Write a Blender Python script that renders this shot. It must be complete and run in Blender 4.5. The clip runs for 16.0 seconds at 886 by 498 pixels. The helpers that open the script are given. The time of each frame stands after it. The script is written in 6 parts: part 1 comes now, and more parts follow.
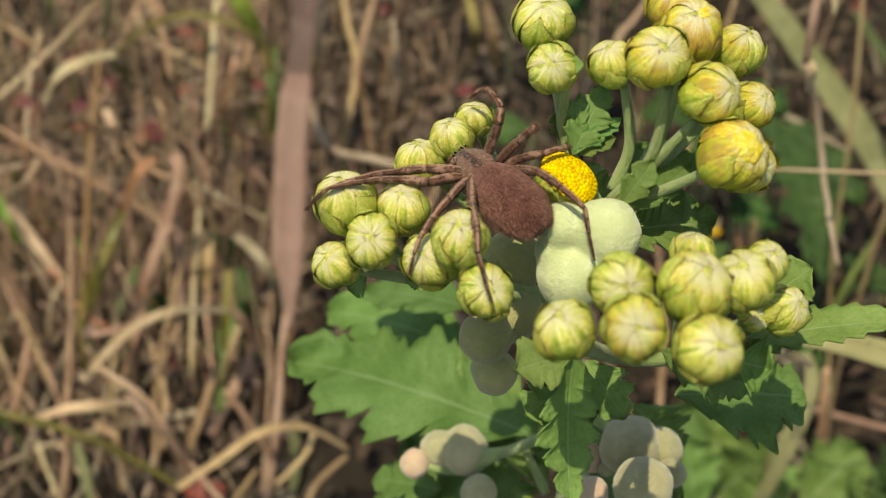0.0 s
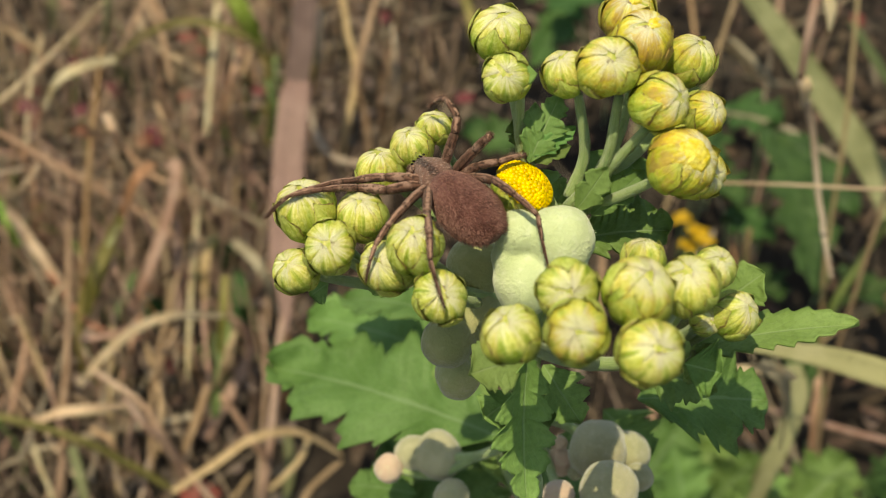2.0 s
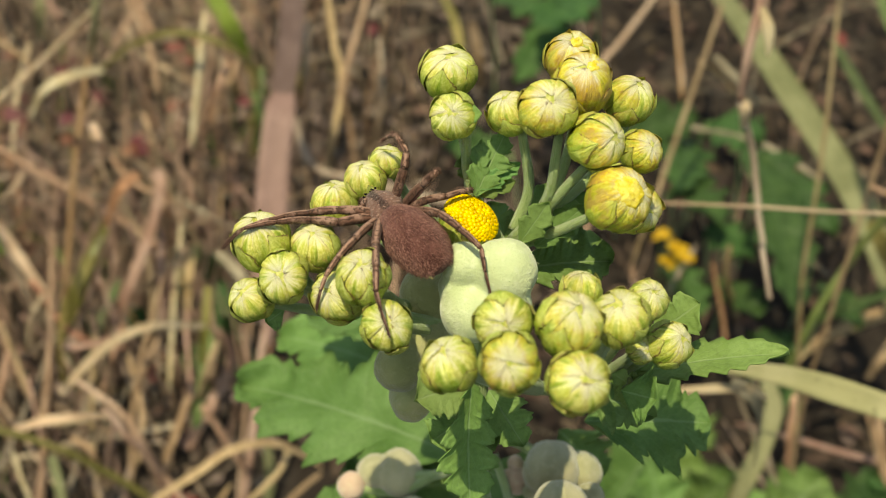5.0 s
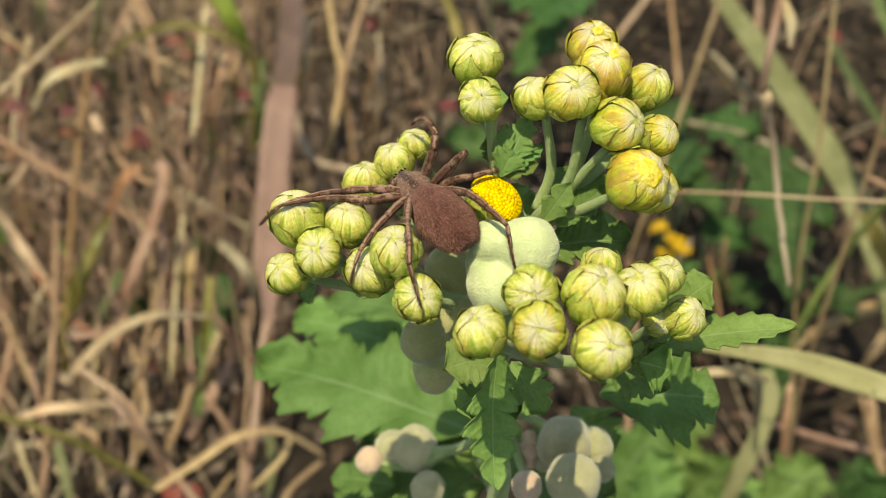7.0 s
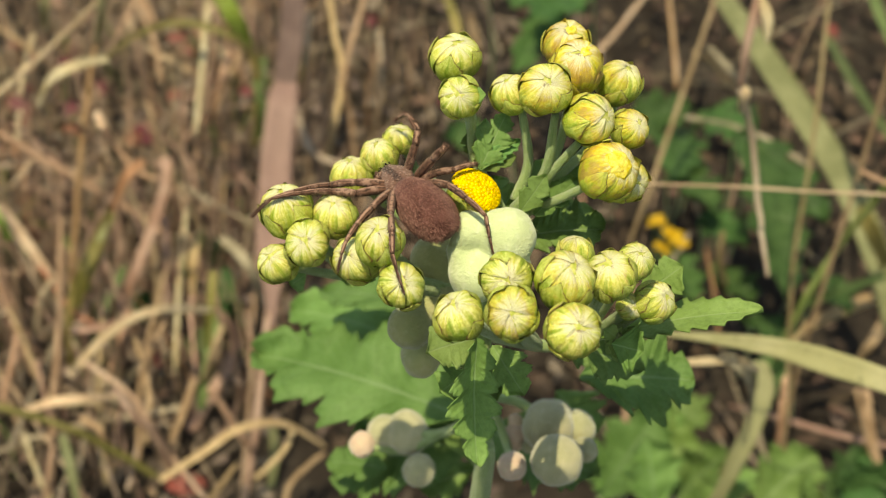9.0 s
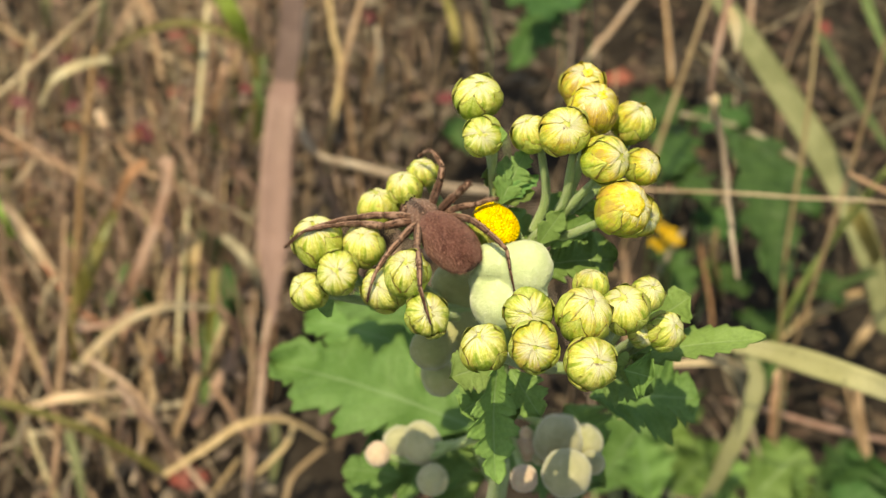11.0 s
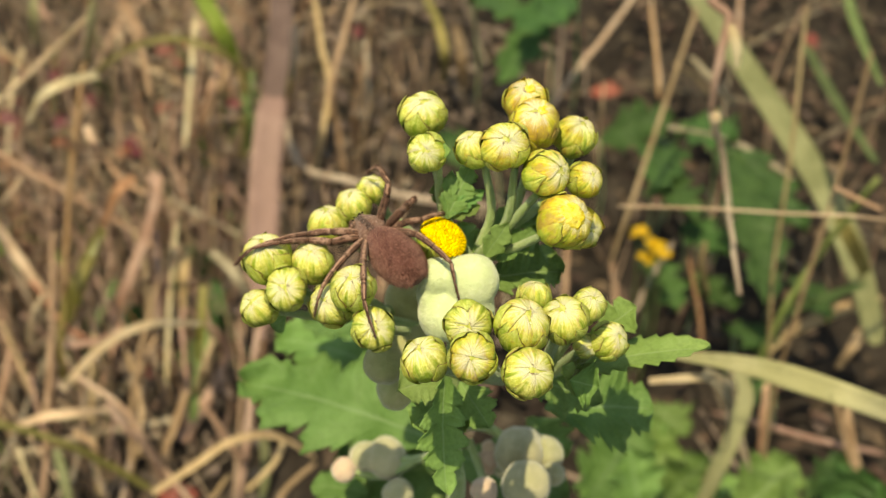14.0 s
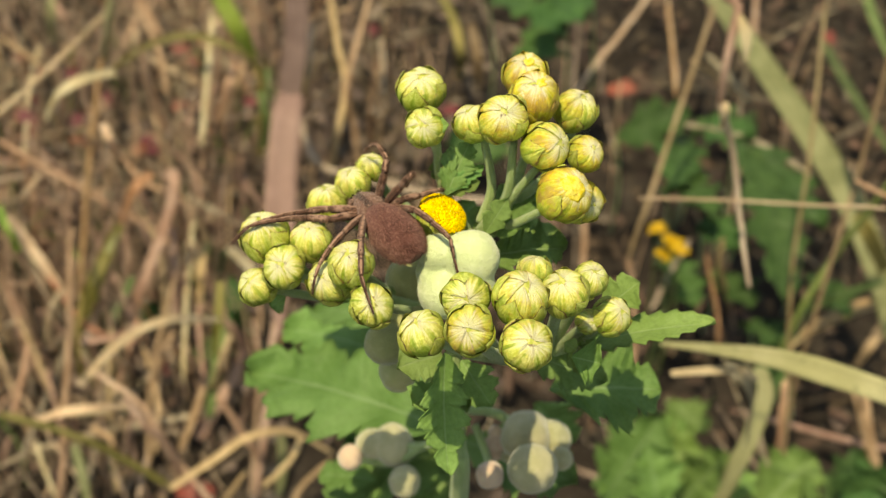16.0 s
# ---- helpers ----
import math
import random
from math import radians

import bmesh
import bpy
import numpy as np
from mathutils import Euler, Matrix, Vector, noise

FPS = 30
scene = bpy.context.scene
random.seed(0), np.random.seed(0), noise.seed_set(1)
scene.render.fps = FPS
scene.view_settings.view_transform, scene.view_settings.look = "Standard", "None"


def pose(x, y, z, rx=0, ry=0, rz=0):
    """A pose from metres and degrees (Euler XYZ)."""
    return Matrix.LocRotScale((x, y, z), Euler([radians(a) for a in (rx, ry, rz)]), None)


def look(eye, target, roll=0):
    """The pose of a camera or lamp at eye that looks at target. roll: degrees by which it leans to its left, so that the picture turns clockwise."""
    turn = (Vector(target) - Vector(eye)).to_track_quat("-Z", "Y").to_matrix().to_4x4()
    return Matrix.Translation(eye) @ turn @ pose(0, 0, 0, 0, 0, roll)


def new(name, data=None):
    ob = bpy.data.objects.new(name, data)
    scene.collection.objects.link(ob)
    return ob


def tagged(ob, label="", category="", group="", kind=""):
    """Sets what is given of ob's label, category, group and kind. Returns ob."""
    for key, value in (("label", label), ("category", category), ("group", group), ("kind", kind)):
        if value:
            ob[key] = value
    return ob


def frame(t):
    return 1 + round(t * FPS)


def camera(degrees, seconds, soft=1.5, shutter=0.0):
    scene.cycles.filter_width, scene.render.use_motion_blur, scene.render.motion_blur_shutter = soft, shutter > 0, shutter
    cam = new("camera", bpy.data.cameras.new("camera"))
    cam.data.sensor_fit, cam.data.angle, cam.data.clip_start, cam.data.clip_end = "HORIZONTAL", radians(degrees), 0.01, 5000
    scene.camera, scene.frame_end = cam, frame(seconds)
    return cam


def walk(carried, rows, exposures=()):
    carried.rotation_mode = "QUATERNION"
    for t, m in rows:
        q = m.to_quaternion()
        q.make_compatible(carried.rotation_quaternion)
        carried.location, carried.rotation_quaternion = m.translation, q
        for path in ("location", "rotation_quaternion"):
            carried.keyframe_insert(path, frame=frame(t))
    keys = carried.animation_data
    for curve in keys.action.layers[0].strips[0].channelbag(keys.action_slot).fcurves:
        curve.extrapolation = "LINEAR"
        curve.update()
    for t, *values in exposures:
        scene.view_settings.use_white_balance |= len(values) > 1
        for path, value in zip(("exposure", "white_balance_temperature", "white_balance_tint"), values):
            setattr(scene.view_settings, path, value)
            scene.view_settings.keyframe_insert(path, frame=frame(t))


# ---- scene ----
cam = camera(42.5, 16.0, soft=1.05)
# a close-up lens with a small aperture: the far grass is out of focus
cam.data.dof.use_dof = True
cam.data.dof.focus_distance = 0.15
cam.data.dof.aperture_fstop = 27.5
CAMERA_ROWS = [
    (0, pose(0.00001, 0.00001, 0.56000, 48.000, 0.000, 0.000)),
    (0.5, pose(0.00379, 0.00146, 0.56326, 47.903, 0.161, 0.104)),
    (1, pose(0.00437, 0.00111, 0.56311, 48.081, -0.101, 0.212)),
    (1.5, pose(0.00367, 0.00079, 0.56044, 48.427, -0.393, 0.239)),
    (2, pose(0.00438, -0.00145, 0.56414, 48.199, -0.256, 0.443)),
    (2.5, pose(0.00362, -0.00172, 0.56750, 48.366, -0.397, 0.552)),
    (3, pose(0.00308, -0.00179, 0.56824, 48.573, -0.591, 0.550)),
    (3.5, pose(0.00476, -0.00146, 0.56811, 48.693, -0.701, 0.556)),
    (4, pose(0.00731, -0.00224, 0.56961, 48.770, -0.917, 0.501)),
    (4.5, pose(0.00818, -0.00201, 0.56898, 48.711, -1.052, 0.504)),
    (7, pose(0.00228, -0.01104, 0.57093, 48.553, -1.603, 0.230)),
    (7.5, pose(0.00003, -0.01083, 0.57761, 48.434, -1.761, 0.325)),
    (8, pose(0.00015, -0.01162, 0.57868, 48.355, -1.537, 0.275)),
    (8.5, pose(0.00502, -0.01626, 0.57834, 48.434, -1.432, 0.243)),
    (9, pose(0.00384, -0.01777, 0.57541, 48.353, -1.401, 0.234)),
    (11.5, pose(0.00329, -0.02279, 0.58799, 47.756, -1.372, -0.026)),
    (12, pose(0.00290, -0.02254, 0.58645, 47.841, -1.384, -0.248)),
    (12.5, pose(0.00692, -0.02003, 0.58914, 47.946, -1.166, -0.598)),
    (13, pose(0.00538, -0.02061, 0.58925, 48.109, -1.312, -0.574)),
    (13.5, pose(0.00856, -0.02058, 0.58655, 48.279, -1.311, -0.590)),
    (14, pose(0.00523, -0.02083, 0.58840, 48.356, -1.371, -0.488)),
    (14.5, pose(0.00181, -0.02019, 0.58543, 48.422, -1.365, -0.397)),
    (15, pose(-0.00072, -0.01833, 0.58776, 48.361, -1.188, -0.308)),
    (15.5, pose(-0.00166, -0.02081, 0.58447, 48.407, -1.092, -0.181)),
    (16, pose(0.00224, -0.02255, 0.58512, 48.465, -1.017, -0.006)),
]
EXPOSURES = [(0.0, -0.05, 9000, 0), (4.0, 0.05, 9000, -3), (7.0, 0.14, 9150, -3), (9.0, 0.20, 9400, -3), (11.5, 0.33, 9800, -2), (14.0, 0.26, 10000, -2), (16.0, 0.20, 10050, -2)]
walk(cam, CAMERA_ROWS, EXPOSURES)

# ---- light: a clear day, the sun high, on the camera's side ----
SUN_DIR = Vector((-0.18, -0.26, 0.95)).normalized()
world = bpy.data.worlds.new("sky")
scene.world = world
world.use_nodes = True
_wn = world.node_tree.nodes
_sky = _wn.new("ShaderNodeTexSky")
_sky.sky_type = "NISHITA"
_sky.sun_disc = False
_sky.sun_elevation = math.asin(SUN_DIR.z)
_sky.sun_rotation = math.atan2(SUN_DIR.x, SUN_DIR.y)
world.node_tree.links.new(_sky.outputs[0], _wn["Background"].inputs[0])
_wn["Background"].inputs[1].default_value = 0.15
_sun = bpy.data.lights.new("sun", "SUN")
_sun.energy, _sun.angle, _sun.color = 3.9, radians(0.6), (1.0, 0.95, 0.86)
sun = new("sun", _sun)
sun.matrix_world = look((0, 0, 3), Vector((0, 0, 3)) - SUN_DIR)
tagged(sun, kind="structure")

MM = 0.001


# ---- materials ----
class Nodes:
    """Small wrapper that makes node materials readable."""

    def __init__(self, name):
        self.mat = bpy.data.materials.new(name)
        self.mat.use_nodes = True
        self.nt = self.mat.node_tree
        self.bsdf = self.nt.nodes["Principled BSDF"]
        self.out = self.nt.nodes["Material Output"]

    def node(self, kind, **values):
        n = self.nt.nodes.new("ShaderNode" + kind)
        for k, v in values.items():
            if hasattr(v, "is_output"):
                self.nt.links.new(v, n.inputs[k])
            else:
                n.inputs[k].default_value = v
        return n

    def link(self, a, b):
        self.nt.links.new(a, b)

    def noise(self, scale, detail=4.0, rough=0.55, vector=None):
        n = self.node("TexNoise", Scale=scale, Detail=detail, Roughness=rough)
        self.link(vector or self.coords(), n.inputs["Vector"])
        return n.outputs["Fac"]

    def coords(self, which="Object"):
        return self.node("TexCoord").outputs[which]

    def ramp(self, fac, *stops):
        n = self.node("ValToRGB", Fac=fac)
        els = n.color_ramp.elements
        els[0].position, els[0].color = stops[0][0], (*stops[0][1], 1)
        els[1].position, els[1].color = stops[-1][0], (*stops[-1][1], 1)
        for pos, col in stops[1:-1]:
            els.new(pos).color = (*col, 1)
        return n.outputs["Color"]

    def mix(self, fac, a, b, blend="MIX"):
        n = self.nt.nodes.new("ShaderNodeMix")
        n.data_type, n.blend_type = "RGBA", blend
        for sock, v in ((n.inputs[0], fac), (n.inputs[6], a), (n.inputs[7], b)):
            if hasattr(v, "is_output"):
                self.link(v, sock)
            else:
                sock.default_value = v if isinstance(v, (int, float)) else (*v, 1)
        return n.outputs[2]

    def math(self, op, a, b=0.0, clamp=False):
        n = self.nt.nodes.new("ShaderNodeMath")
        n.operation, n.use_clamp = op, clamp
        for sock, v in zip(n.inputs, (a, b)):
            if hasattr(v, "is_output"):
                self.link(v, sock)
            else:
                sock.default_value = v
        return n.outputs[0]

    def span(self, v, lo, hi, a=0.0, b=1.0):
        n = self.node("MapRange", Value=v)
        n.interpolation_type = "SMOOTHSTEP"
        for i, x in enumerate((lo, hi, a, b)):
            n.inputs[i + 1].default_value = x
        return n.outputs[0]

    def bump(self, height, strength, distance):
        n = self.node("Bump", Height=height, Strength=strength, Distance=distance)
        self.link(n.outputs[0], self.bsdf.inputs["Normal"])

    def random(self):
        return self.node("ObjectInfo").outputs["Random"]

    def vary(self, colour, rand, value=0.25, hue=0.02):
        n = self.node("HueSaturation", Color=colour)
        self.link(self.span(rand, 0, 1, 1 - value, 1 + value), n.inputs["Value"])
        r2 = self.math("FRACT", self.math("MULTIPLY", rand, 7.13))
        self.link(self.span(r2, 0, 1, 0.5 - hue, 0.5 + hue), n.inputs["Hue"])
        return n.outputs[0]

    def finish(self, colour, rough=0.6, thin=0.0, specular=0.4):
        self.link(colour, self.bsdf.inputs["Base Color"])
        self.bsdf.inputs["Roughness"].default_value = rough
        self.bsdf.inputs["Specular IOR Level"].default_value = specular
        if thin:  # light shining through a thin leaf
            tr = self.node("BsdfTranslucent", Color=colour)
            mx = self.node("MixShader", Fac=thin)
            self.link(self.bsdf.outputs[0], mx.inputs[1])
            self.link(tr.outputs[0], mx.inputs[2])
            self.link(mx.outputs[0], self.out.inputs["Surface"])
        return self.mat


def grass_material(name, dark, light, stripe, thin=0.15, rough=0.55, islands=False, spread=0.45):
    """Dry or fresh grass: long fibres along the blade, blotches and specks."""
    m = Nodes(name)
    uv = m.coords("UV")
    mp = m.node("Mapping", Vector=uv)
    mp.inputs["Scale"].default_value = (26, 1.5, 1)
    fibre = m.noise(3.0, 5, 0.6, mp.outputs[0])
    blotch = m.noise(45, 4)
    col = m.mix(m.span(blotch, 0.35, 0.68), dark, light)
    col = m.mix(m.span(fibre, 0.45, 0.7, 0.0, 0.65), col, stripe)
    specks = m.noise(420, 2)
    col = m.mix(m.span(specks, 0.62, 0.74, 0.0, 0.5), col, tuple(c * 0.4 for c in dark))
    rand = m.node("NewGeometry").outputs["Random Per Island"] if islands else m.random()
    col = m.vary(col, rand, spread if islands else 0.22, 0.018)
    m.bump(fibre, 0.5, 0.0006)
    return m.finish(col, rough, thin)


GRASS = {
    "tan": grass_material("dry_straw", (0.42, 0.265, 0.155), (0.64, 0.44, 0.285), (0.27, 0.16, 0.09)),
    "pale": grass_material("bleached_straw", (0.64, 0.47, 0.30), (0.82, 0.67, 0.48), (0.48, 0.33, 0.20)),
    "pinkstraw": grass_material("pinkish_straw", (0.42, 0.26, 0.185), (0.61, 0.43, 0.335), (0.28, 0.16, 0.11)),
    "mauve": grass_material("weathered_blade", (0.255, 0.140, 0.130), (0.325, 0.185, 0.175), (0.26, 0.145, 0.134)),
    # the mauve blade's upper length, with its shadow put into the colour
    "mauveshade": grass_material("shadowed_blade", (0.115, 0.075, 0.062), (0.165, 0.112, 0.094), (0.095, 0.060, 0.050)),
    "russet": grass_material("russet_stem", (0.38, 0.185, 0.10), (0.53, 0.30, 0.18), (0.26, 0.115, 0.06)),
    "olive": grass_material("olive_blade", (0.17, 0.15, 0.035), (0.31, 0.26, 0.09), (0.11, 0.10, 0.03)),
    "greystraw": grass_material("grey_straw", (0.42, 0.33, 0.24), (0.62, 0.52, 0.40), (0.28, 0.20, 0.13)),
    "green": grass_material("green_blade", (0.22, 0.36, 0.055), (0.36, 0.50, 0.11), (0.16, 0.28, 0.04), 0.45),
    "dullgreen": grass_material("dull_green_blade", (0.10, 0.15, 0.045), (0.17, 0.23, 0.085), (0.07, 0.11, 0.035), 0.2),
    "brownstem": grass_material("brown_stem", (0.24, 0.155, 0.085), (0.38, 0.27, 0.165), (0.16, 0.10, 0.055)),
    "palegreen": grass_material("faded_green_blade", (0.225, 0.225, 0.105), (0.335, 0.325, 0.175), (0.145, 0.155, 0.065), 0.2),
    "lime": grass_material("yellow_green_blade", (0.36, 0.355, 0.175), (0.52, 0.50, 0.29), (0.26, 0.265, 0.12), 0.25),
    "greenstem": grass_material("green_stem", (0.20, 0.25, 0.07), (0.33, 0.36, 0.13), (0.13, 0.18, 0.05)),
}
GRASS_WORDS = {
    "tan": "dry tan grass stalk leaning over the ground", "pale": "sun-bleached pale straw curving over the ground",
    "pinkstraw": "dried pinkish-brown grass leaf, withered and curled", "mauve": "broad weathered mauve-brown dead grass blade",
    "mauveshade": "upper length of the mauve-brown blade, coloured dark for a shadow", "russet": "thin reddish-brown dry stem among the grass", "olive": "arching olive-green fading grass blade",
    "greystraw": "grey weathered straw lying across the grass", "green": "fresh bright green grass blade",
    "dullgreen": "dull green grass blade in the background", "brownstem": "slender brown dry grass stem", "palegreen": "broad faded pale-green grass blade", "lime": "arching yellow-green grass blade with pale margins", "greenstem": "slender green grass stem",
}
MAT_LITTER = grass_material("straw_litter", (0.22, 0.165, 0.12), (0.46, 0.37, 0.285), (0.14, 0.095, 0.065), 0.1, 0.65, True)
MAT_STANDING = grass_material("standing_straw", (0.36, 0.24, 0.16), (0.60, 0.435, 0.305), (0.23, 0.14, 0.085), 0.15, 0.6, True)


def leaf_material(name, dark, light, vein, thin):
    m = Nodes(name)
    uv = m.coords("UV")
    sep = m.node("SeparateXYZ", Vector=uv)
    across = m.math("ABSOLUTE", m.math("SUBTRACT", sep.outputs[0], 0.5))
    blotch = m.noise(120, 5)
    fine = m.noise(1500, 3)
    col = m.mix(m.span(blotch, 0.3, 0.7), dark, light)
    col = m.mix(m.span(fine, 0.4, 0.75, 0.0, 0.35), col, tuple(c * 0.6 for c in dark))
    # side veins run forward from the midrib
    wave = m.math("FRACT", m.math("SUBTRACT", m.math("MULTIPLY", sep.outputs[1], 9.0), m.math("MULTIPLY", across, 7.0)))
    side = m.span(m.math("ABSOLUTE", m.math("SUBTRACT", wave, 0.5)), 0.0, 0.09, 1.0, 0.0)
    rib = m.span(across, 0.012, 0.03, 1.0, 0.0)
    veins = m.math("MAXIMUM", m.math("MULTIPLY", side, 0.30), m.math("MULTIPLY", rib, 0.8))
    col = m.mix(m.math("MULTIPLY", veins, 0.55), col, vein)
    col = m.vary(col, m.random(), 0.2, 0.012)
    m.bump(m.math("ADD", m.math("MULTIPLY", veins, -0.6), m.math("MULTIPLY", fine, 0.5)), 0.6, 0.0004)
    return m.finish(col, 0.58, thin, 0.28)


MAT_LEAF = leaf_material("chrysanthemum_leaf", (0.128, 0.228, 0.056), (0.205, 0.332, 0.106), (0.32, 0.43, 0.22), 0.32)
MAT_YOUNG = leaf_material("young_leaf", (0.185, 0.30, 0.075), (0.28, 0.42, 0.135), (0.36, 0.48, 0.24), 0.34)
MAT_TENDER = leaf_material("tender_leaf", (0.22, 0.42, 0.12), (0.33, 0.55, 0.20), (0.46, 0.62, 0.34), 0.42)
MAT_WEED = leaf_material("weed_leaf", (0.038, 0.090, 0.024), (0.075, 0.155, 0.045), (0.11, 0.20, 0.075), 0.25)

# bracts: a green streak along the middle of each, cream-yellow margins, papery white where the tips meet, brown frayed rims;
# the object colour's red says how far a bract has yellowed, its green marks the outer row
_m = Nodes("bud_bract")
_uv = _m.node("SeparateXYZ", Vector=_m.coords("UV"))
_off = _m.math("MULTIPLY", _m.random(), 37.0)
_shift = _m.node("CombineXYZ", X=_off, Y=_off).outputs[0]
_mp = _m.node("Mapping", Vector=_m.coords("UV"), Location=_shift)
_mp.inputs["Scale"].default_value = (6.0, 0.9, 1)
_mp2 = _m.node("Mapping", Vector=_m.coords(), Location=_shift)
_streak = _m.noise(1.5, 4, 0.6, _mp.outputs[0])
_blot = _m.noise(2.2, 4, 0.6, _mp2.outputs[0])
_fray = _m.noise(8.0, 4, 0.7, _mp2.outputs[0])
_speck = _m.noise(26, 3, 0.6)
_ac = _m.math("ABSOLUTE", _m.math("SUBTRACT", _uv.outputs[0], 0.5))
_kind = _m.node("SeparateColor", Color=_m.node("ObjectInfo").outputs["Color"])
_yel, _outer = _kind.outputs[0], _kind.outputs[1]
_v = _uv.outputs[1]
_jit = _m.math("SUBTRACT", _blot, 0.5)
_st = _m.math("SUBTRACT", _streak, 0.5)
_fr = _m.math("SUBTRACT", _fray, 0.5)
# where the bract is still green: its middle, and all of its foot
_mid = _m.span(_m.math("ADD", _m.math("ADD", _ac, _m.math("MULTIPLY", _st, 0.36)), _m.math("MULTIPLY", _v, 0.16)), 0.06, 0.30, 0.85, 0.0)
_foot = _m.span(_m.math("ADD", _v, _m.math("MULTIPLY", _jit, 0.5)), 0.36, 0.64, 1.0, 0.0)
_up = _m.span(_m.math("ADD", _v, _m.math("MULTIPLY", _jit, 0.7)), 0.62, 0.94, 1.0, 0.0)
_grn = _m.math("MAXIMUM", _m.math("MULTIPLY", _mid, _up), _m.math("MULTIPLY", _foot, 0.8))
_grn = _m.math("MAXIMUM", _grn, _m.math("MULTIPLY", _outer, 0.42))
_grn = _m.math("MULTIPLY", _grn, _m.span(_yel, 0.1, 1.0, 1.0, 0.45))
_green = _m.mix(_m.span(_fray, 0.3, 0.7), (0.17, 0.30, 0.014), (0.31, 0.45, 0.040))
_pale = _m.mix(_m.span(_m.math("ADD", _fray, _st), 0.3, 0.75), (0.63, 0.64, 0.095), (0.91, 0.89, 0.31))
_gold = _m.mix(_m.span(_m.math("ADD", _fray, _st), 0.3, 0.7), (0.75, 0.55, 0.018), (0.90, 0.77, 0.10))
_col = _m.mix(_m.math("MULTIPLY", _m.span(_m.math("ADD", _yel, _m.math("ADD", _m.math("MULTIPLY", _jit, 1.4), _m.math("MULTIPLY", _st, 0.9))), 0.12, 0.80), 0.92), _pale, _gold)
_col = _m.mix(_grn, _col, _green)
# rose-brown bruises, more of them the riper the bud
_bruise = _m.span(_m.math("ADD", _m.math("ADD", _blot, _m.math("MULTIPLY", _fr, 0.5)), _m.math("MULTIPLY", _yel, 0.22)), 0.62, 0.80, 0.0, 0.60)
_col = _m.mix(_bruise, _col, (0.45, 0.25, 0.085))
_col = _m.mix(_m.math("MULTIPLY", _m.span(_m.math("ADD", _ac, _m.math("MULTIPLY", _fr, 0.2)), 0.26, 0.46), _m.span(_m.math("ADD", _v, _jit), 0.40, 0.75, 0.0, 0.22)), _col, (0.48, 0.30, 0.08))
# the papery burst in the middle of the top
_tip = _m.span(_m.math("ADD", _v, _m.math("ADD", _m.math("MULTIPLY", _jit, 0.35), _m.math("MULTIPLY", _st, 0.55))), 0.68, 0.98)
_col = _m.mix(_m.math("MULTIPLY", _tip, _m.span(_outer, 0.0, 1.0, 0.90, 0.12)), _col, _m.mix(_m.span(_speck, 0.40, 0.62), (0.78, 0.73, 0.42), (0.92, 0.90, 0.70)))
# frayed dark rims
_edge = _m.span(_m.math("ADD", _m.math("ADD", _ac, _m.math("MULTIPLY", _outer, 0.025)), _m.math("MULTIPLY", _fr, 0.20)), 0.430, 0.478)
_far = _m.span(_m.math("ADD", _v, _m.math("MULTIPLY", _jit, 1.8)), 0.42, 0.60)
_thin = _m.math("MULTIPLY", _m.span(_m.math("ADD", _v, _m.math("MULTIPLY", _jit, 2.6)), 0.62, 0.90), 0.30)
_rim = _m.math("MULTIPLY", _edge, _m.math("MAXIMUM", _m.math("MULTIPLY", _far, _outer), _thin))
_end = _m.math("MULTIPLY", _m.span(_m.math("ADD", _v, _m.math("MULTIPLY", _fr, 0.10)), 0.945, 0.98), _m.span(_m.math("ADD", _jit, _m.math("MULTIPLY", _outer, 0.14)), 0.04, 0.16))
_col = _m.mix(_m.math("MULTIPLY", _m.math("MINIMUM", _m.math("MAXIMUM", _rim, _end), 1.0), 0.78), _col, (0.16, 0.075, 0.028))
_col = _m.mix(_m.span(_speck, 0.56, 0.74, 0.0, 0.09), _col, (0.33, 0.27, 0.06))
_col = _m.vary(_col, _m.random(), 0.10, 0.010)
_m.bump(_m.math("ADD", _m.math("MULTIPLY", _streak, 1.4), _m.math("ADD", _m.math("MULTIPLY", _speck, 0.4), _m.math("MULTIPLY", _fray, 0.6))), 0.8, 0.0004)
MAT_BRACT = _m.finish(_col, 0.42, 0.08, 0.5)

_m = Nodes("bud_core")
_col = _m.mix(_m.span(_m.noise(6, 4), 0.35, 0.65), (0.36, 0.40, 0.06), (0.60, 0.56, 0.20))
MAT_CORE = _m.finish(_col, 0.6)

_m = Nodes("crumpled_petals")
_n = _m.noise(5.5, 5, 0.65)
_col = _m.mix(_m.span(_n, 0.35, 0.65), (0.74, 0.56, 0.02), (0.88, 0.76, 0.17))
_col = _m.mix(_m.span(_m.noise(9, 4, 0.7), 0.60, 0.70, 0.0, 0.7), _col, (0.42, 0.22, 0.05))
_m.bump(_m.noise(14, 4), 0.6, 0.0003)
MAT_TUFT = _m.finish(_col, 0.5, 0.1)

_m = Nodes("floret_dome")
_col = _m.mix(_m.span(_m.noise(800, 3), 0.3, 0.7), (0.84, 0.52, 0.004), (0.93, 0.68, 0.012))
_col = _m.vary(_col, _m.node("NewGeometry").outputs["Random Per Island"], 0.22, 0.010)
MAT_FLORET = _m.finish(_col, 0.5, 0.1)

